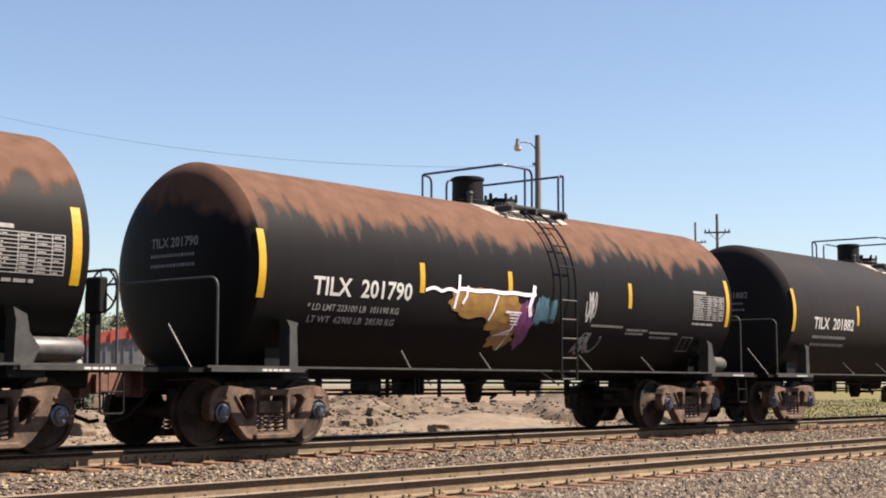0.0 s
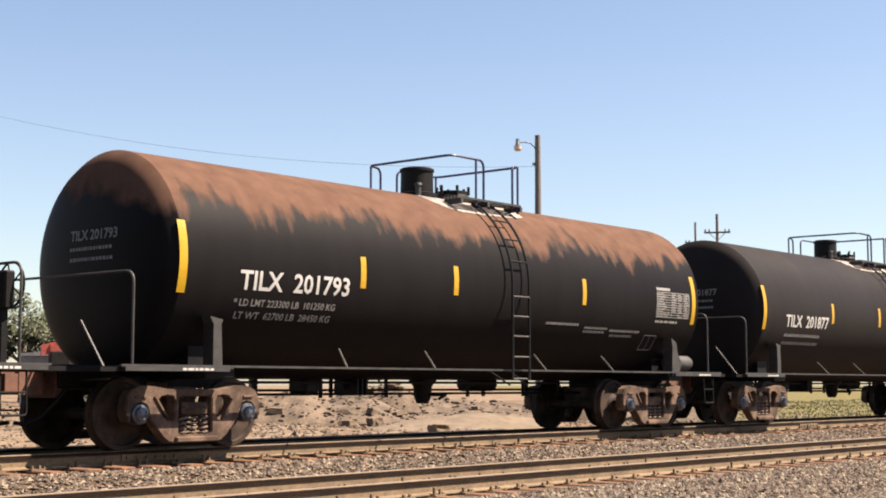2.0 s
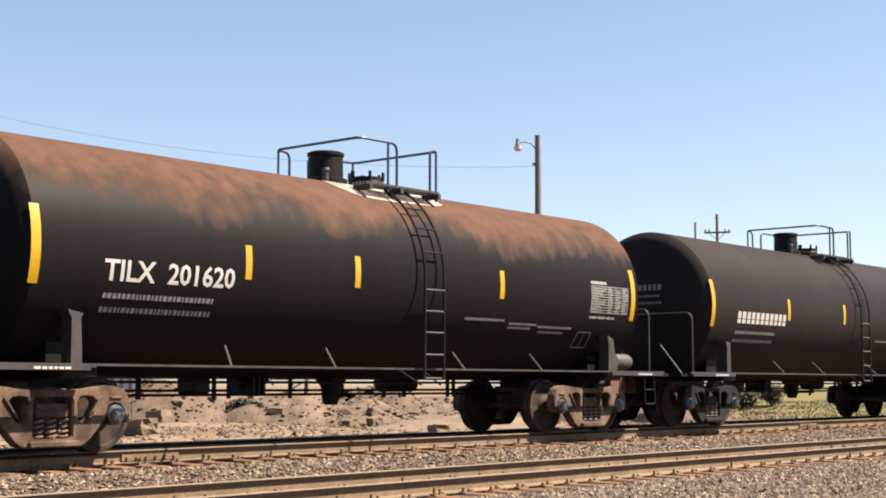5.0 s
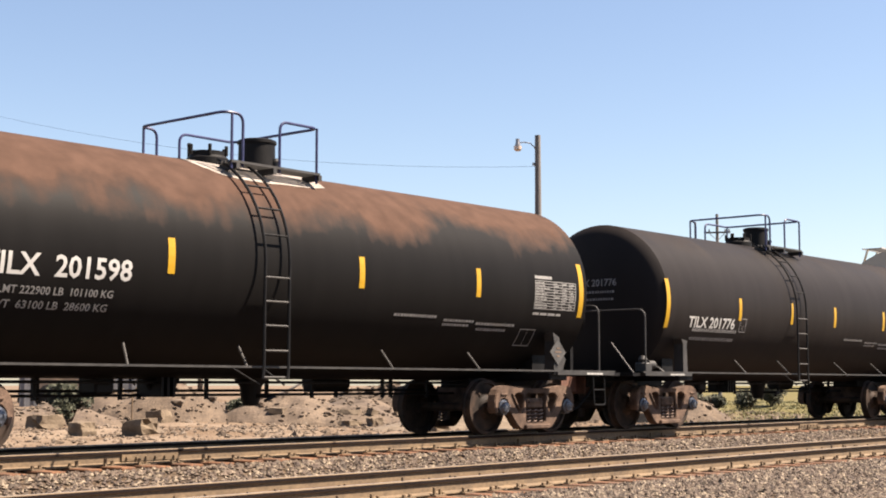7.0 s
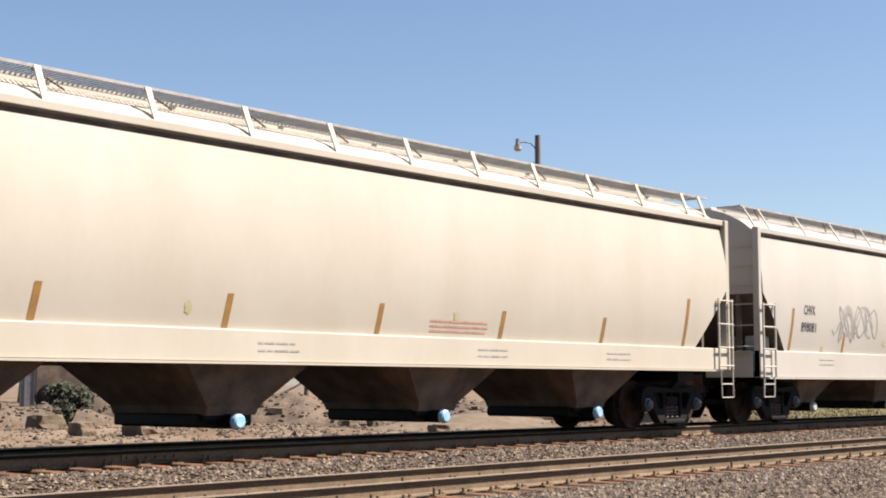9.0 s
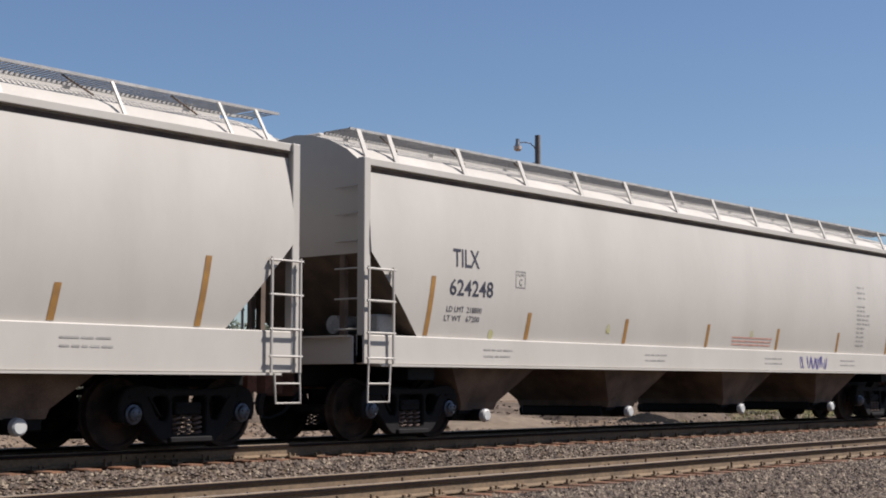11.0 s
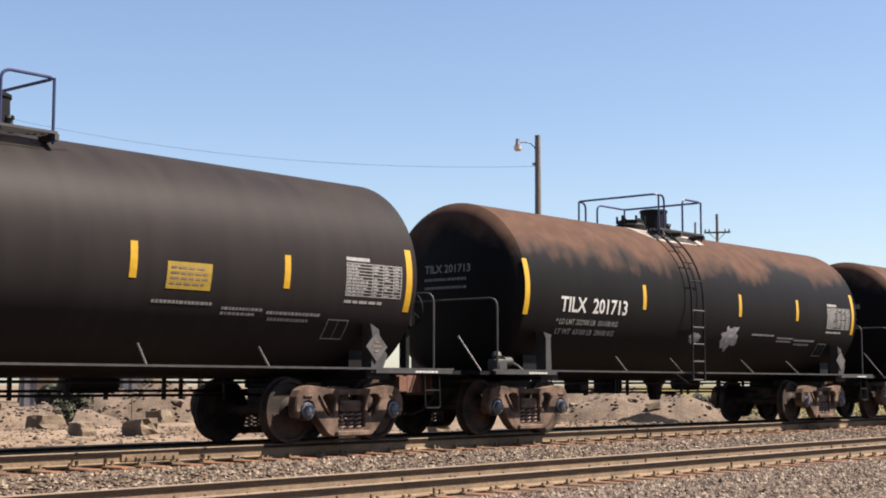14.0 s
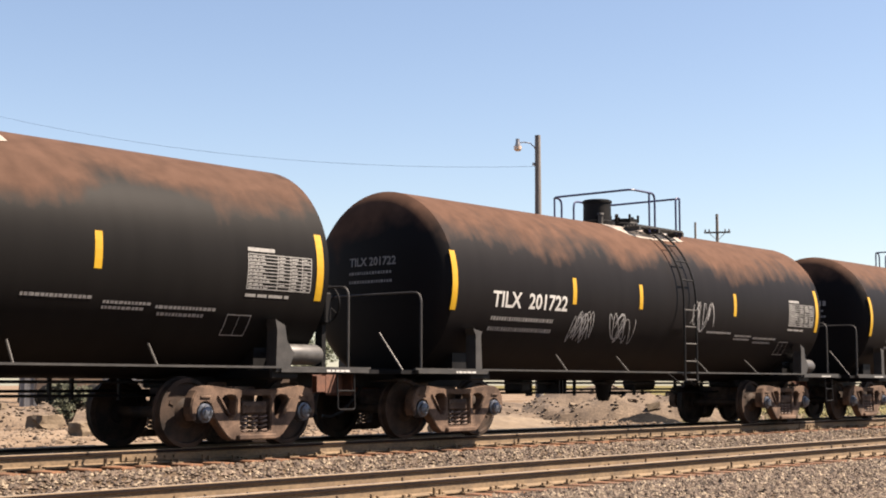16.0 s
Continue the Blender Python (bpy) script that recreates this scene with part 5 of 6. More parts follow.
def ground_z(x, y):
    z = -0.70
    z = lerp(z, NEAR_TRACK_Z - 0.20, (y - 6.5) / 3.2)
    z = lerp(z, -0.22, (y - 12.9) / 1.2)
    z = lerp(z, -0.34, (y - 17.0) / 1.5)
    if y > 18.5:
        k = min(1, (y - 18.5) / 5)
        z += k * 0.16 * noise.noise((x * 0.35, y * 0.35, 0)) + k * 0.07 * noise.noise((x * 1.4, y * 1.4, 3))
        if y < 70:
            z += k * 0.25 * max(0, noise.noise((x * 0.12 + 5, y * 0.10, 7)))
    return z


def spread(fine_lo, fine_hi, step, far):
    a = list(np.arange(fine_lo, fine_hi, step))
    d, v = step, fine_lo
    left = []
    while v > -far:
        d *= 1.35
        v -= d
        left.append(v)
    d, v = step, a[-1]
    right = []
    while v < far:
        d *= 1.35
        v += d
        right.append(v)
    return left[::-1] + a + right


gx, gy = spread(2, 75, 0.45, 3500), spread(4, 62, 0.35, 3500)
verts = [(x, y, ground_z(x, y)) for y in gy for x in gx]
w = len(gx)
faces = [(j * w + i, j * w + i + 1, (j + 1) * w + i + 1, (j + 1) * w + i) for j in range(len(gy) - 1) for i in range(w - 1)]
me = bpy.data.meshes.new("ground")
me.from_pydata(verts, [], faces)
me.materials.append(M_GROUND)
me.shade_smooth()
tagged(new("ground", me), "gravel and pale dirt ground with far grass", "ground", kind="structure")


# ---- stones, as one joined mesh each
def stones(name, label, material, spots, sizes, seed, flat=0.7):
    """Rough eight-sided stones at the given (x, y, z)."""
    rs = np.random.RandomState(seed)
    base = np.array([(1, 0, 0), (-1, 0, 0), (0, 1, 0), (0, -1, 0), (0, 0, 1), (0, 0, -1)], float)
    tri = np.array([(0, 2, 4), (2, 1, 4), (1, 3, 4), (3, 0, 4), (2, 0, 5), (1, 2, 5), (3, 1, 5), (0, 3, 5)])
    n = len(spots)
    p = np.repeat(base[None], n, 0) * rs.uniform(0.6, 1.3, (n, 6, 1)) + rs.uniform(-0.35, 0.35, (n, 6, 3))
    p[:, :, 2] *= flat
    a = rs.uniform(0, 6.283, n)
    ca, sa = np.cos(a)[:, None], np.sin(a)[:, None]
    q = np.stack([p[..., 0] * ca - p[..., 1] * sa, p[..., 0] * sa + p[..., 1] * ca, p[..., 2]], -1)
    q = q * np.asarray(sizes)[:, None, None] + np.asarray(spots)[:, None, :]
    t = (tri[None] + 6 * np.arange(n)[:, None, None]).reshape(-1, 3)
    me = bpy.data.meshes.new(name)
    me.from_pydata(q.reshape(-1, 3).tolist(), [], t.tolist())
    me.materials.append(material)
    return tagged(new(name, me), label, "gravel", kind="stuff")


rs = np.random.RandomState(5)
spots = []
for (xa, xb, ya, yb, num) in ((6, 30, 12.6, 14.08, 14000), (30, 60, 12.6, 14.1, 6000), (7, 24, 7.0, 10.08, 19000), (24, 45, 7.5, 10.1, 8000),
                              (8, 45, 10.6, 12.2, 3500), (8, 50, 14.6, 16.3, 3000), (8, 45, 16.5, 18.4, 7000)):
    xy = rs.uniform((xa, ya), (xb, yb), (num, 2))
    spots += [(x, y, ground_z(x, y) + 0.012) for x, y in xy]
stones("ballast", "grey and tan crushed stone ballast", M_STONE, spots, rs.uniform(0.022, 0.048, len(spots)), 6)
spots = []
for (xa, xb, ya, yb, num) in ((10, 60, 18.2, 30, 9000), (15, 70, 28, 60, 5000)):
    xy = rs.uniform((xa, ya), (xb, yb), (num, 2))
    spots += [(x, y, ground_z(x, y) + 0.01) for x, y in xy if x < 52 or y > 40]
stones("rubble_gravel", "tan rubble and loose stones", M_RUBBLE, spots, rs.uniform(0.02, 0.075, len(spots)) * (1 + 1.5 * (rs.rand(len(spots)) < 0.03)), 7)


# ---- tracks
def rail_mesh(x0, x1, name):
    prof = [(-0.076, 0), (0.076, 0), (0.076, 0.012), (0.012, 0.035), (0.009, 0.125), (0.036, 0.135), (0.037, 0.168), (0.028, 0.178), (-0.028, 0.178), (-0.037, 0.168), (-0.036, 0.135), (-0.009, 0.125), (-0.012, 0.035), (-0.076, 0.012)]
    n = len(prof)
    me = bpy.data.meshes.new(name)
    vs = [(x, y, z - 0.178) for x in (x0, x1) for y, z in prof]
    fs = [(i, (i + 1) % n, n + (i + 1) % n, n + i) for i in range(n)] + [tuple(range(n))[::-1], tuple(range(n, 2 * n))]
    me.from_pydata(vs, [], fs)
    me.materials.append(M_RAIL)
    me.materials.append(M_SHINE)
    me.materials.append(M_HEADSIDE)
    me.polygons[7].material_index = 1
    # head sides get their shade as a dark colour
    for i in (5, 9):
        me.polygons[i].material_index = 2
    return me


bm = bmesh.new()
box(bm, -0.11, 0.11, -1.29, 1.29, -0.17, 0.0, bev=0.012)
TIE = mesh_of(bm, "tie", M_TIE, False)


def track(name, y, z, x0, x1, label):
    bm = bmesh.new()
    root = new(name)
    root.location = (0, y, z)
    for s in (-1, 1):
        part("rail", rail_mesh(x0, x1, "rail"), None, root, "rusty steel rail with a worn head", at=pose(0, s * GAUGE, 0))
    r = random.Random(3)
    x = 3.0
    fix = bmesh.new()
    while x < 72:
        part("tie", TIE, None, root, at=pose(x, r.uniform(-0.05, 0.05), -0.180 + r.uniform(-0.012, 0.004), 0, 0, r.uniform(-1.2, 1.2)))
        for s in (-1, 1):
            yy = s * GAUGE
            box(fix, x - 0.09, x + 0.09, yy - 0.16, yy + 0.16, -0.187, -0.170)
            for dy in (-0.10, 0.10):
                for dx in (-0.05, 0.05):
                    h = r.uniform(0.0, 0.035) + (0.03 if r.random() < 0.2 else 0)
                    box(fix, x + dx - 0.014, x + dx + 0.014, yy + dy - 0.016, yy + dy + 0.016, -0.17, -0.145 + h)
        for s in (-1, 1):
            if r.random() < 0.45:
                yy = s * GAUGE
                box(fix, x + 0.12, x + 0.15, yy - 0.085, yy + 0.085, -0.195, -0.150)
        x += 0.52
    part("tie_fastenings", fix, M_RAIL, root, "tie plates and spikes", smooth=False)["kind"] = "stuff"
    for xj in ((11.5, 30.2) if z == 0.0 else (33.0,)):
        for s in (-1, 1):
            bm = bmesh.new()
            for q in (-1, 1):
                box(bm, xj - 0.45, xj + 0.45, s * GAUGE + q * 0.022 - 0.012, s * GAUGE + q * 0.022 + 0.012, -0.135, -0.05)
                for k in range(6):
                    lathe(bm, [(s * GAUGE + q * 0.034, 0.0), (s * GAUGE + q * 0.034, 0.02), (s * GAUGE + q * 0.06, 0.018), (s * GAUGE + q * 0.06, 0.0)], "y", 6, (xj - 0.375 + 0.15 * k, 0, -0.092))
            part("joint_bar", bm, M_RAIL, root, smooth=False)
    return tagged(root, label, "railway track", "tracks", "structure")


track("railway_track", TRACK_Y, 0.0, -150, 900, "rusty railway track on ballast under the train")
track("railway_track", NEAR_TRACK_Y, NEAR_TRACK_Z, -150, 900, "empty rusty railway track on wooden ties")
sid = part("siding_rail", rail_mesh(-60, 25.3, "siding_rail"), None, None, at=pose(0, 18.0, -0.08))
tagged(sid, "short rusty disused rail lying in the gravel", "rail", kind="structure")

# ---- behind the train: broken concrete, posts, pile, shrubs
def chunk(name, x, y, sx, sy, sz, seed, label, material=M_CONCRETE, turn=None, lift=0.0):
    r = random.Random(seed)
    bm = bmesh.new()
    bmesh.ops.create_cube(bm, size=1)
    bmesh.ops.subdivide_edges(bm, edges=bm.edges, cuts=2, use_grid_fill=True)
    for v in bm.verts:
        k = noise.noise_vector(v.co * 2.3 + Vector((seed * 3.1, seed, 0)))
        v.co = Vector((v.co.x * sx, v.co.y * sy, v.co.z * sz)) + Vector((k.x * sx, k.y * sy, k.z * sz)) * 0.16
    bmesh.ops.bevel(bm, geom=list(bm.edges), offset=0.008, segments=1, affect="EDGES")
    ob = part(name, bm, material, None, smooth=False)
    ob.matrix_basis = pose(x, y, ground_z(x, y) + sz * 0.40 + lift, r.uniform(-6, 6), r.uniform(-6, 6), r.uniform(0, 90) if turn is None else turn)
    return tagged(ob, label, "rubble")


chunk("concrete_block", 26.1, 32.9, 0.62, 0.5, 0.40, 1, "pale broken concrete block on the dirt", turn=20)
chunk("concrete_block", 31.6, 30.5, 1.1, 0.6, 0.42, 2, "pale broken concrete block on the dirt", turn=35)
chunk("concrete_block", 20.3, 30.0, 0.75, 0.5, 0.34, 3, "pale broken concrete block by the bush", turn=10)
chunk("concrete_slab", 28.0, 37.7, 1.1, 0.6, 0.15, 4, "thin broken concrete slab lying flat", turn=0)
for k in range(14):
    r = random.Random(200 + k)
    d = r.uniform(31, 58)
    a = radians(r.uniform(31.0, 53.0))
    s = r.uniform(0.15, 0.55)
    chunk("rubble_piece", d * math.sin(a), d * math.cos(a), s * r.uniform(0.8, 1.8), s, s * r.uniform(0.4, 0.8), 30 + k, "broken tan concrete and stone piece")


def mound(name, x, y, rx, ry, h, material, label, seed):
    bm = bmesh.new()
    n, m = 40, 14
    rings = []
    for j in range(m + 1):
        t = j / m
        ring = []
        for k in range(n):
            a = 6.2832 * k / n
            q = noise.noise((math.cos(a) * 1.5 + seed, math.sin(a) * 1.5, t * 2))
            rr = t * (1 + 0.18 * q)
            z = h * (1 - t ** 1.25) + 0.06 * noise.noise((math.cos(a) * rr * 9, math.sin(a) * rr * 9, seed))
            ring.append(bm.verts.new((x + rx * rr * math.cos(a), y + ry * rr * math.sin(a), ground_z(x, y) - 0.12 + z)))
        rings.append(ring)
    for a, c in zip(rings, rings[1:]):
        for k in range(n):
            bm.faces.new((a[k], c[k], c[(k + 1) % n], a[(k + 1) % n]))
    bmesh.ops.remove_doubles(bm, verts=bm.verts, dist=1e-4)
    return tagged(part(name, bm, material, None), label, "pile")


mound("cinder_pile", 35.5, 22.3, 1.5, 1.1, 0.40, M_COAL, "low pile of black cinders beside the track", 2)
mound("rubble_mound", 30.5, 24.6, 4.2, 2.2, 0.45, M_CONCRETE, "mound of tan gravel and rubble", 5)
M_EARTH = mat("tan_rubble_earth", (0.119, 0.0849, 0.0574), (0.0674, 0.0456, 0.0297), rough=0.95, scale=1.6, fine=18, bump=0.9, dark=0.5)


def heap(az, d, half, deep, h, seed, label):
    """A ridge of dumped earth and broken concrete, stones lying over it."""
    x, y = d * math.sin(radians(az)), d * math.cos(radians(az))
    root = new("rubble_heap")
    root.matrix_basis = pose(x, y, ground_z(x, y) - 0.15, 0, 0, -az)
    rnd = random.Random(seed)

    def top(u, v):
        q = max(0.0, 1 - (u / half) ** 2 - (v / deep) ** 2)
        return h * q ** 0.7 * (1 + 0.45 * noise.noise((u * 0.7 + seed, v * 0.7, 0))) + 0.07 * noise.noise((u * 2.6, v * 2.6, seed)) * (q > 0)
    bm = bmesh.new()
    nx, ny = 60, 30
    g = [[bm.verts.new((half * (2 * i / nx - 1), deep * (2 * j / ny - 1), top(half * (2 * i / nx - 1), deep * (2 * j / ny - 1)) - 0.02)) for i in range(nx + 1)] for j in range(ny + 1)]
    for j in range(ny):
        for i in range(nx):
            bm.faces.new((g[j][i], g[j][i + 1], g[j + 1][i + 1], g[j + 1][i]))
    part("earth", bm, M_EARTH, root, smooth=False)
    bm = bmesh.new()
    for _ in range(260):
        u, v = rnd.uniform(-0.95, 0.95) * half, rnd.uniform(-0.95, 0.3) * deep
        r = rnd.uniform(0.02, 0.065) * (2.2 if rnd.random() < 0.05 else 1)
        c = Vector((u, v, top(u, v) + r * 0.2))
        m = bmesh.ops.create_icosphere(bm, subdivisions=1, radius=r)
        sx, sz = rnd.uniform(0.8, 1.8), rnd.uniform(0.4, 0.8)
        for w in m["verts"]:
            w.co = Vector((w.co.x * sx, w.co.y, w.co.z * sz)) * (1 + 0.35 * noise.noise(w.co * 9 + c)) + c
    part("loose_stone", bm, M_RUBBLE, root, smooth=False)["kind"] = "stuff"
    for _ in range(3):
        u, v = rnd.uniform(-0.85, 0.85) * half, rnd.uniform(-0.85, 0.1) * deep
        bm = bmesh.new()
        w, d, t = rnd.uniform(0.10, 0.24), rnd.uniform(0.10, 0.2), rnd.uniform(0.05, 0.10)
        box(bm, -w, w, -d, d, -t, t)
        for q in bm.verts:
            q.co *= 1 + 0.35 * noise.noise(q.co * 3 + Vector((u, v, seed)))
        part("broken_slab", bm, M_CONCRETE, root, smooth=False, at=pose(u, v, top(u, v) + 0.02, rnd.uniform(-22, 22), rnd.uniform(-22, 22), rnd.uniform(0, 180)))
    return tagged(root, label, "rubble heap", "rubble heaps")


heap(32.3, 42, 3.78, 2.25, 0.87, 1, "heap of pale broken concrete and dirt")
heap(38.0, 44, 2.5, 2, 1.45, 2, "heap of pale concrete pieces")
heap(40.2, 50, 3.78, 2.25, 0.61, 3, "low heap of tan dirt and stone")
heap(44.3, 45, 3.78, 2.5, 0.90, 4, "heap of tan rubble and dry brush")
heap(46.9, 47, 2.0, 1.6, 1.25, 8, "heap of pale broken stone and dirt")
heap(48.6, 48, 4.59, 2.5, 0.76, 5, "low heap of tan dirt and stone")
heap(52.2, 46, 4.05, 2.25, 0.69, 6, "low heap of gravel and tan dirt")
heap(56.6, 46, 3.9, 2.2, 1.15, 7, "broad heap of tan gravel and pale stones")

for x, y, h in ((22.6, 29.6, 1.0), (27.2, 38.0, 1.3)):
    bm = bmesh.new()
    tube(bm, [(0, 0, -0.2), (0.02, 0.01, h)], 0.022, 6)
    tagged(part("steel_stake", bm, M_RAIL, None, at=pose(x, y, ground_z(x, y))), "thin rusty steel stake standing in dirt", "post")
bm = bmesh.new()
tube(bm, [(-0.55, 0, -0.05), (0.05, 0.05, 0.24), (0.5, 0.1, 0.5)], 0.035, 7)
tagged(part("timber_beam", bm, M_WOODPOLE, None, at=pose(30.7, 32.2, ground_z(30.7, 32.2) + 0.86, 0, 0, -43)), "grey timber leaning on the rubble", "timber")


def leaf_cloud(bm, rnd, centre, radii, n, size):
    for _ in range(n):
        while True:
            p = Vector((rnd.uniform(-1, 1), rnd.uniform(-1, 1), rnd.uniform(-1, 1)))
            if 0.25 < p.length < 1:
                break
        p = Vector(centre) + Vector((p.x * radii[0], p.y * radii[1], p.z * radii[2]))
        a = Vector((rnd.uniform(-1, 1), rnd.uniform(-1, 1), rnd.uniform(-1, 1))).normalized()
        c = a.orthogonal().normalized() * size * rnd.uniform(0.5, 1.2)
        d = a * size * rnd.uniform(0.7, 1.5)
        vs = [bm.verts.new(p + q) for q in (-d, c, d, -c)]
        bm.faces.new(vs)


def bush(x, y, r, h, seed, label):
    rnd = random.Random(seed)
    root = new("bush")
    root.matrix_basis = pose(x, y, ground_z(x, y))
    for k in range(7):
        a = k * 0.9
        bm = bmesh.new()
        tube(bm, [(0, 0, -0.05), (0.3 * r * math.cos(a), 0.3 * r * math.sin(a), h * 0.4), (0.6 * r * math.cos(a), 0.6 * r * math.sin(a), h * 0.8)], 0.02, 5)
        part("stem", bm, M_BARK, root)
    bm = bmesh.new()
    for k in range(9):
        a, q = rnd.uniform(0, 6.28), rnd.uniform(0, 0.7) * r
        leaf_cloud(bm, rnd, (q * math.cos(a), q * math.sin(a), h * rnd.uniform(0.3, 0.75)), (r * 0.4, r * 0.4, h * 0.27), 330, 0.045)
    part("foliage", bm, M_SHRUB, root, smooth=False)
    return tagged(root, label, "bush")


bush(21.9, 31.3, 0.72, 1.2, 4, "dark green dry shrub among concrete rubble")
bush(29.6, 33.2, 0.6, 0.8, 5, "dark green shrub behind the rubble")


def tree(x, y, h, seed):
    rnd = random.Random(seed)
    root = new("tree")
    root.matrix_basis = pose(x, y, ground_z(x, y))
    bm = bmesh.new()
    lathe(bm, [(-0.2, h * 0.045), (h * 0.12, h * 0.032), (h * 0.35, h * 0.025), (h * 0.7, h * 0.008)], "z", 9)
    tips = []
    for k in range(8):
        a, z = k * 2.4 + rnd.uniform(-0.3, 0.3), h * rnd.uniform(0.25, 0.55)
        e = Vector((h * 0.30 * math.cos(a), h * 0.30 * math.sin(a), z + h * rnd.uniform(0.12, 0.32)))
        tube(bm, [(0, 0, z), e * 0.5 + Vector((0, 0, z * 0.52)), e], h * 0.009, 5)
        tips.append(e)
    part("trunk", bm, M_BARK, root)
    bm = bmesh.new()
    for e in tips + [Vector((0, 0, h * 0.85)), Vector((h * 0.1, 0, h * 0.7)), Vector((-h * 0.1, h * 0.05, h * 0.65))]:
        for _ in range(3):
            c = e + Vector((rnd.uniform(-1, 1), rnd.uniform(-1, 1), rnd.uniform(-0.7, 0.9))) * h * 0.10
            leaf_cloud(bm, rnd, c, (h * 0.13, h * 0.13, h * 0.10), 150, h * 0.017)
    part("crown", bm, M_LEAF, root, smooth=False)
    return tagged(root, "broad leafy green tree beyond the yard", "tree", "trees beyond the yard")


for k, (az, d, h) in enumerate(((30.5, 95, 7.2), (33.2, 105, 7.8), (35.6, 98, 6.6), (37.8, 110, 7.4), (40.0, 104, 6.8), (42.0, 118, 7.0), (28.0, 90, 7.5), (44.2, 130, 6.0))):
    tree(d * math.sin(radians(az)), d * math.cos(radians(az)), h, 60 + k)

# ---- beyond the rubble: a red loader with its boom, grey bins
def loader(x, y, turn):
    root = new("conveyor_loader")
    root.matrix_basis = pose(x, y, ground_z(x, y), 0, 0, turn)
    red = mat("faded_red_machine_paint", (0.36, 0.055, 0.035), (0.22, 0.04, 0.03), rough=0.6)
    bm = bmesh.new()
    prism(bm, [(-1.6, 0.7), (1.4, 0.7), (1.4, 1.6), (0.2, 1.7), (-0.2, 2.1), (-1.6, 2.1)], -0.8, 0.8)
    part("chassis", bm, M_DIRT_SHADE, root, smooth=False)
    bm = bmesh.new()
    box(bm, -1.0, -0.1, -0.7, 0.7, 2.05, 2.75, bev=0.05)
    part("cab", bm, M_TRUCK_NEW, root, smooth=False)
    bm = bmesh.new()
    prism(bm, [(-1.4, 2.55), (-1.4, 3.05), (3.4, 4.15), (3.6, 3.65)], -0.35, 0.35)
    for k in range(6):
        q = k / 5
        box(bm, -1.0 + 4.6 * q, -0.92 + 4.6 * q, -0.42, 0.42, 2.45 + 1.15 * q, 3.1 + 1.05 * q)
    part("boom", bm, red, root, smooth=False)
    for sx in (-1.0, 1.0):
        for sy in (-0.75, 0.75):
            bm = bmesh.new()
            lathe(bm, [(-0.18, 0.0), (-0.18, 0.5), (-0.12, 0.6), (0.12, 0.6), (0.18, 0.5), (0.18, 0.0)], "y", 20, (sx, sy, 0.6))
            part("wheel", bm, M_FRAME, root)
    return tagged(root, "faded red wheeled loader with a raised boom", "loader")


def bin_shed(x, y, w, d, h, turn, label):
    root = new("storage_shed")
    root.matrix_basis = pose(x, y, ground_z(x, y) - 0.1, 0, 0, turn)
    bm = bmesh.new()
    box(bm, -w / 2, w / 2, -d / 2, d / 2, 0, h, bev=0.03)
    part("wall", bm, M_BIN, root, smooth=False)
    for k in range(int(w / 0.5)):
        bm = bmesh.new()
        box(bm, -w / 2 + 0.25 + 0.5 * k, -w / 2 + 0.31 + 0.5 * k, -d / 2 - 0.05, -d / 2, 0.1, h - 0.1)
        part("rib", bm, M_BIN, root, smooth=False)
    bm = bmesh.new()
    prism(bm, [(-w / 2 - 0.15, h), (w / 2 + 0.15, h), (w / 2 + 0.15, h + 0.12), (0, h + 0.28), (-w / 2 - 0.15, h + 0.12)], -d / 2 - 0.15, d / 2 + 0.15)
    part("roof", bm, M_BIN, root, smooth=False)
    return tagged(root, label, "shed")


M_BIN = mat("grey_sheet_metal", (0.15, 0.15, 0.158), (0.0975, 0.0975, 0.101), rough=0.6, scale=2)
loader(70 * math.sin(radians(35.0)), 70 * math.cos(radians(35.0)), -30)
bin_shed(84 * math.sin(radians(36.6)), 84 * math.cos(radians(36.6)), 3.4, 3.0, 3.9, -36, "dark grey sheet-metal storage shed")
bin_shed(82 * math.sin(radians(34.2)), 82 * math.cos(radians(34.2)), 3.0, 3.0, 2.9, -36, "low grey sheet-metal storage shed")

# ---- grass on the far verge
rs = np.random.RandomState(12)
gv, gf = [], []
for _ in range(9000):
    y = rs.uniform(20.5, 46)
    x = 1.22 * y + rs.uniform(9, 60)
    z = ground_z(x, y)
    for q in range(3):
        a = rs.uniform(0, 6.283)
        w_, h_ = rs.uniform(0.02, 0.05), rs.uniform(0.03, 0.13)
        dx, dy = math.cos(a) * w_, math.sin(a) * w_
        ox, oy = rs.uniform(-0.12, 0.12, 2)
        n0 = len(gv)
        gv += [(x + ox - dx, y + oy - dy, z - 0.02), (x + ox + dx, y + oy + dy, z - 0.02), (x + ox + dy * 2, y + oy - dx * 2, z + h_)]
        gf.append((n0, n0 + 1, n0 + 2))
me = bpy.data.meshes.new("grass")
me.from_pydata(gv, [], gf)
me.materials.append(M_GRASS)
tagged(new("grass", me), "dry green grass on the verge", "grass", kind="stuff")
for x, y, r_, h_, k in ((47.5, 27.0, 0.7, 0.8, 31), (56.0, 30.0, 0.9, 1.1, 32), (64.0, 33.0, 1.0, 1.2, 33), (52.0, 31.5, 0.6, 0.7, 34)):
    bush(x, y, r_, h_, k, "low green shrub on the grassy verge")

# ---- poles and wires
def at_az(az, d):
    return d * math.sin(radians(az)), d * math.cos(radians(az))


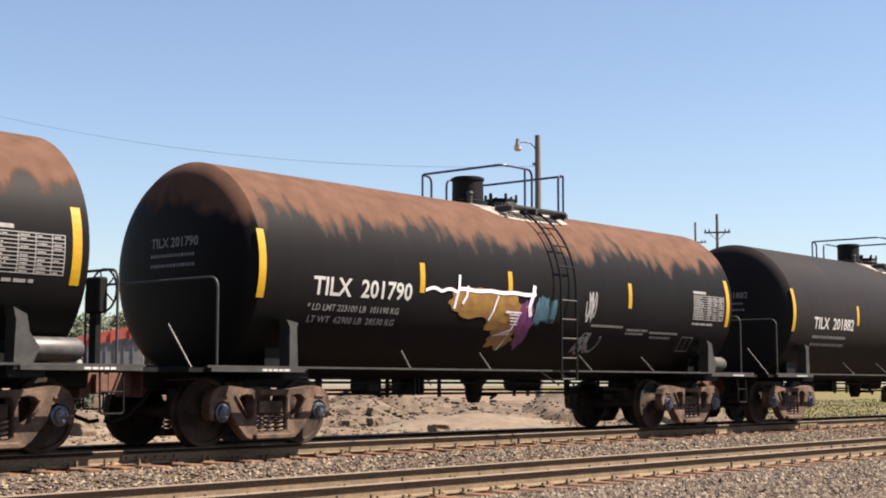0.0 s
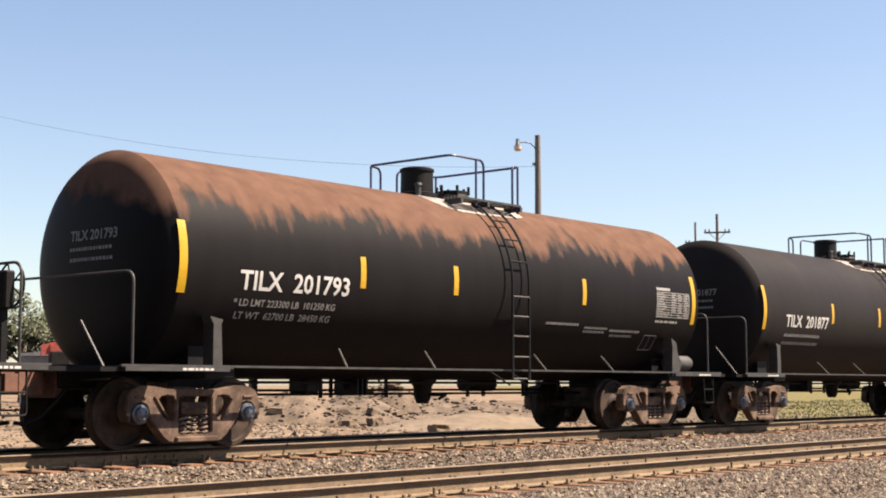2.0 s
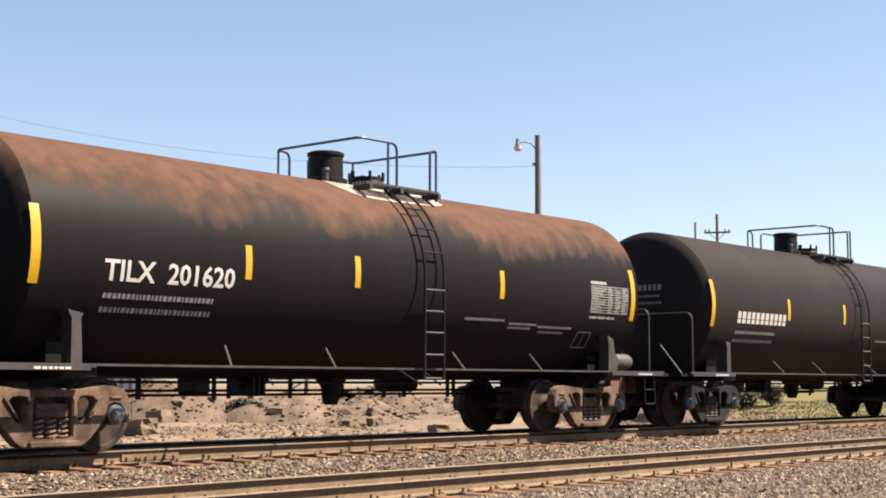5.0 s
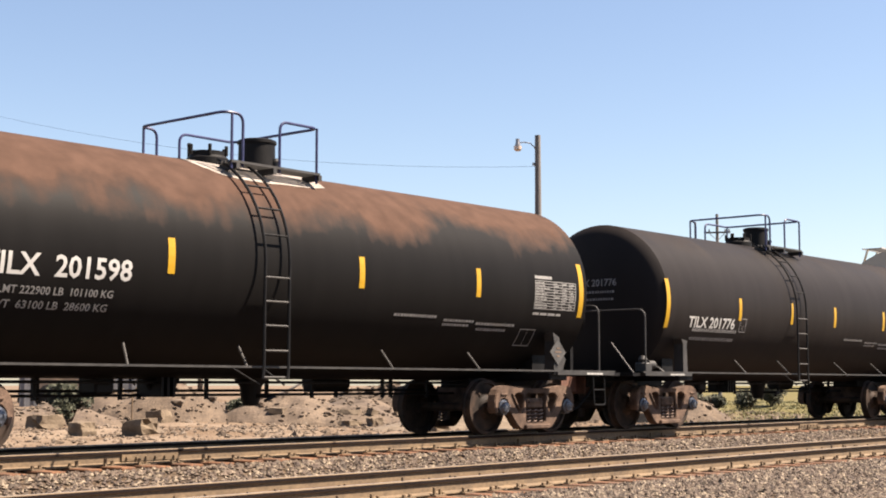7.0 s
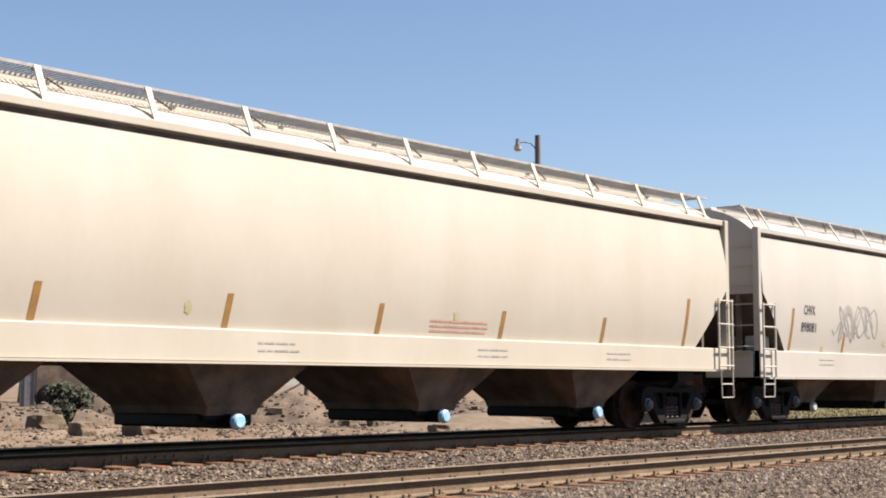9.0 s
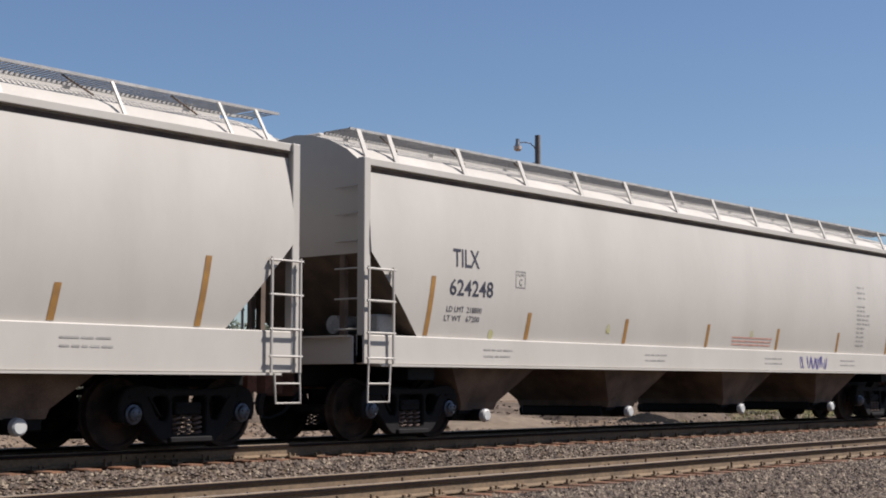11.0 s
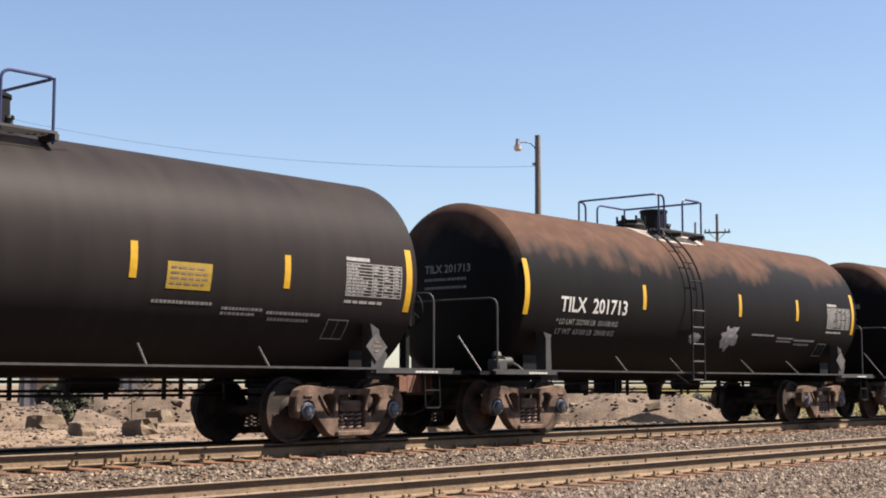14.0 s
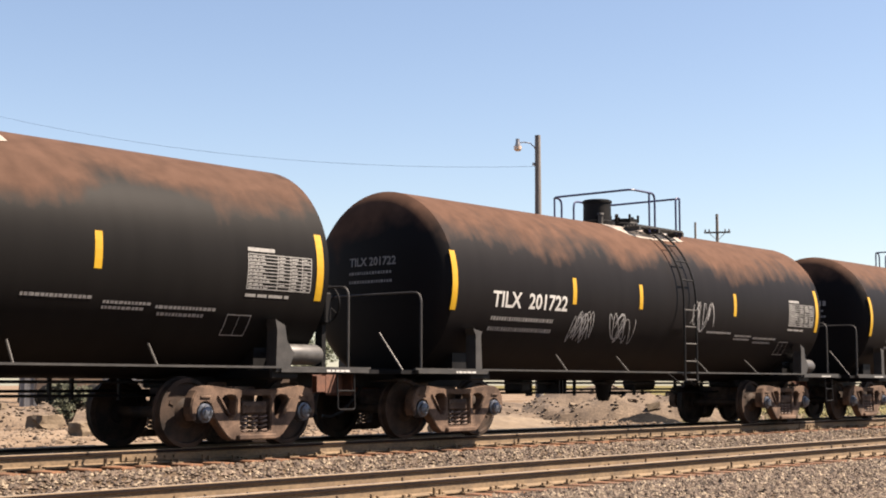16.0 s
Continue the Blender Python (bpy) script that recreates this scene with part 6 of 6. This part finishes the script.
bm = bmesh.new()
x, y = at_az(53.58, 52.0)
lathe(bm, [(-0.8, 0.125), (4.0, 0.11), (8.62, 0.085), (8.63, 0.0)], "z", 14)
lamp = new("street_lamp")
lamp.matrix_basis = pose(x, y, -0.61, 0, 0, -53.6) @ Matrix.Diagonal((1.238, 1.238, 1.238, 1))
part("pole", bm, M_WOODPOLE, lamp)
bm = bmesh.new()
tube(bm, [(0, 0, 8.05), (-0.10, 0, 8.26), (-0.22, 0, 8.38), (-0.40, 0, 8.42), (-0.56, 0, 8.40)], 0.018, 7)
part("arm", bm, M_METAL, lamp)
bm = bmesh.new()
lathe(bm, [(8.30, 0.08), (8.36, 0.08), (8.40, 0.06), (8.52, 0.06), (8.53, 0.0)], "z", 14, (-0.60, 0, 0))
part("lamp_head", bm, M_METAL, lamp)
bm = bmesh.new()
lathe(bm, [(8.14, 0.0), (8.15, 0.07), (8.20, 0.115), (8.30, 0.12)], "z", 16, (-0.60, 0, 0))
part("lens", bm, M_GLASSY, lamp, "clouded lamp lens")
bm = bmesh.new()
lathe(bm, [(-0.04, 0.0), (-0.04, 0.05), (0.04, 0.05), (0.04, 0.0)], "z", 10, (-0.12, 0, 7.75))
part("bracket", bm, M_METAL, lamp)
tagged(lamp, "weathered wooden pole with a curved-arm street lamp", "street lamp")


def utility_pole(az, d, top, arm):
    x, y = at_az(az, d)
    root = new("utility_pole")
    root.matrix_basis = pose(x, y, ground_z(x, y), 0, 0, -az)
    bm = bmesh.new()
    lathe(bm, [(-1, 0.16), (top, 0.11), (top + 0.01, 0.0)], "z", 10)
    part("pole", bm, M_WOODPOLE, root)
    for z, w in arm:
        bm = bmesh.new()
        box(bm, -w, w, -0.17, -0.06, z, z + 0.13)
        part("crossarm", bm, M_WOODPOLE, root, smooth=False)
        bm = bmesh.new()
        for q in (-0.9, -0.6, 0.6, 0.9):
            lathe(bm, [(z + 0.13, 0.03), (z + 0.2, 0.07), (z + 0.32, 0.05), (z + 0.33, 0.0)], "z", 8, (q * w, -0.11, 0))
        part("insulators", bm, M_METAL, root)
        bm = bmesh.new()
        for q in (-1, 1):
            bar_between(bm, (q * w * 0.6, -0.12, z), (0, -0.12, z - 0.55), 0.025)
        part("brace", bm, M_METAL, root)
    return tagged(root, "wooden utility pole with a crossarm", "utility pole", "utility poles")


utility_pole(60.74, 110, 14.1, ((12.6, 1.0),))
utility_pole(59.88, 150, 18.2, ((16.0, 1.1),))
for k, (h0, h1_) in enumerate(((11.9, 9.6),)):
    bm = bmesh.new()
    a, c = Vector((*at_az(29.0, 62), h0 + 0.9)), Vector((*at_az(53.58, 52.0), 8.9 - 0.2 * k))
    tube(bm, [a.lerp(c, t / 16) + Vector((0, 0, -0.9 * 4 * (t / 16) * (1 - t / 16))) for t in range(17)], 0.006, 4)
    tagged(part("overhead_wire", bm, M_FRAME, None), "thin sagging overhead wire", "wire", kind="structure")


# ---- what moves
def motions():
    for u, car in TRAIN:
        walk(car, [(t, pose(u - gone(t), TRACK_Y, 0)) for t in range(17)])
        for truck in car.children:
            if not truck.name.startswith("truck"):
                continue
            for ws in truck.children:
                if ws.name.startswith("wheelset"):
                    x = ws.matrix_basis.translation.x
                    spin = [(k / 30, pose(x, 0, 0.457, 0, -math.degrees(gone(k / 30) / 0.457), 0)) for k in range(0, 481)]
                    walk(ws, spin)


motions()
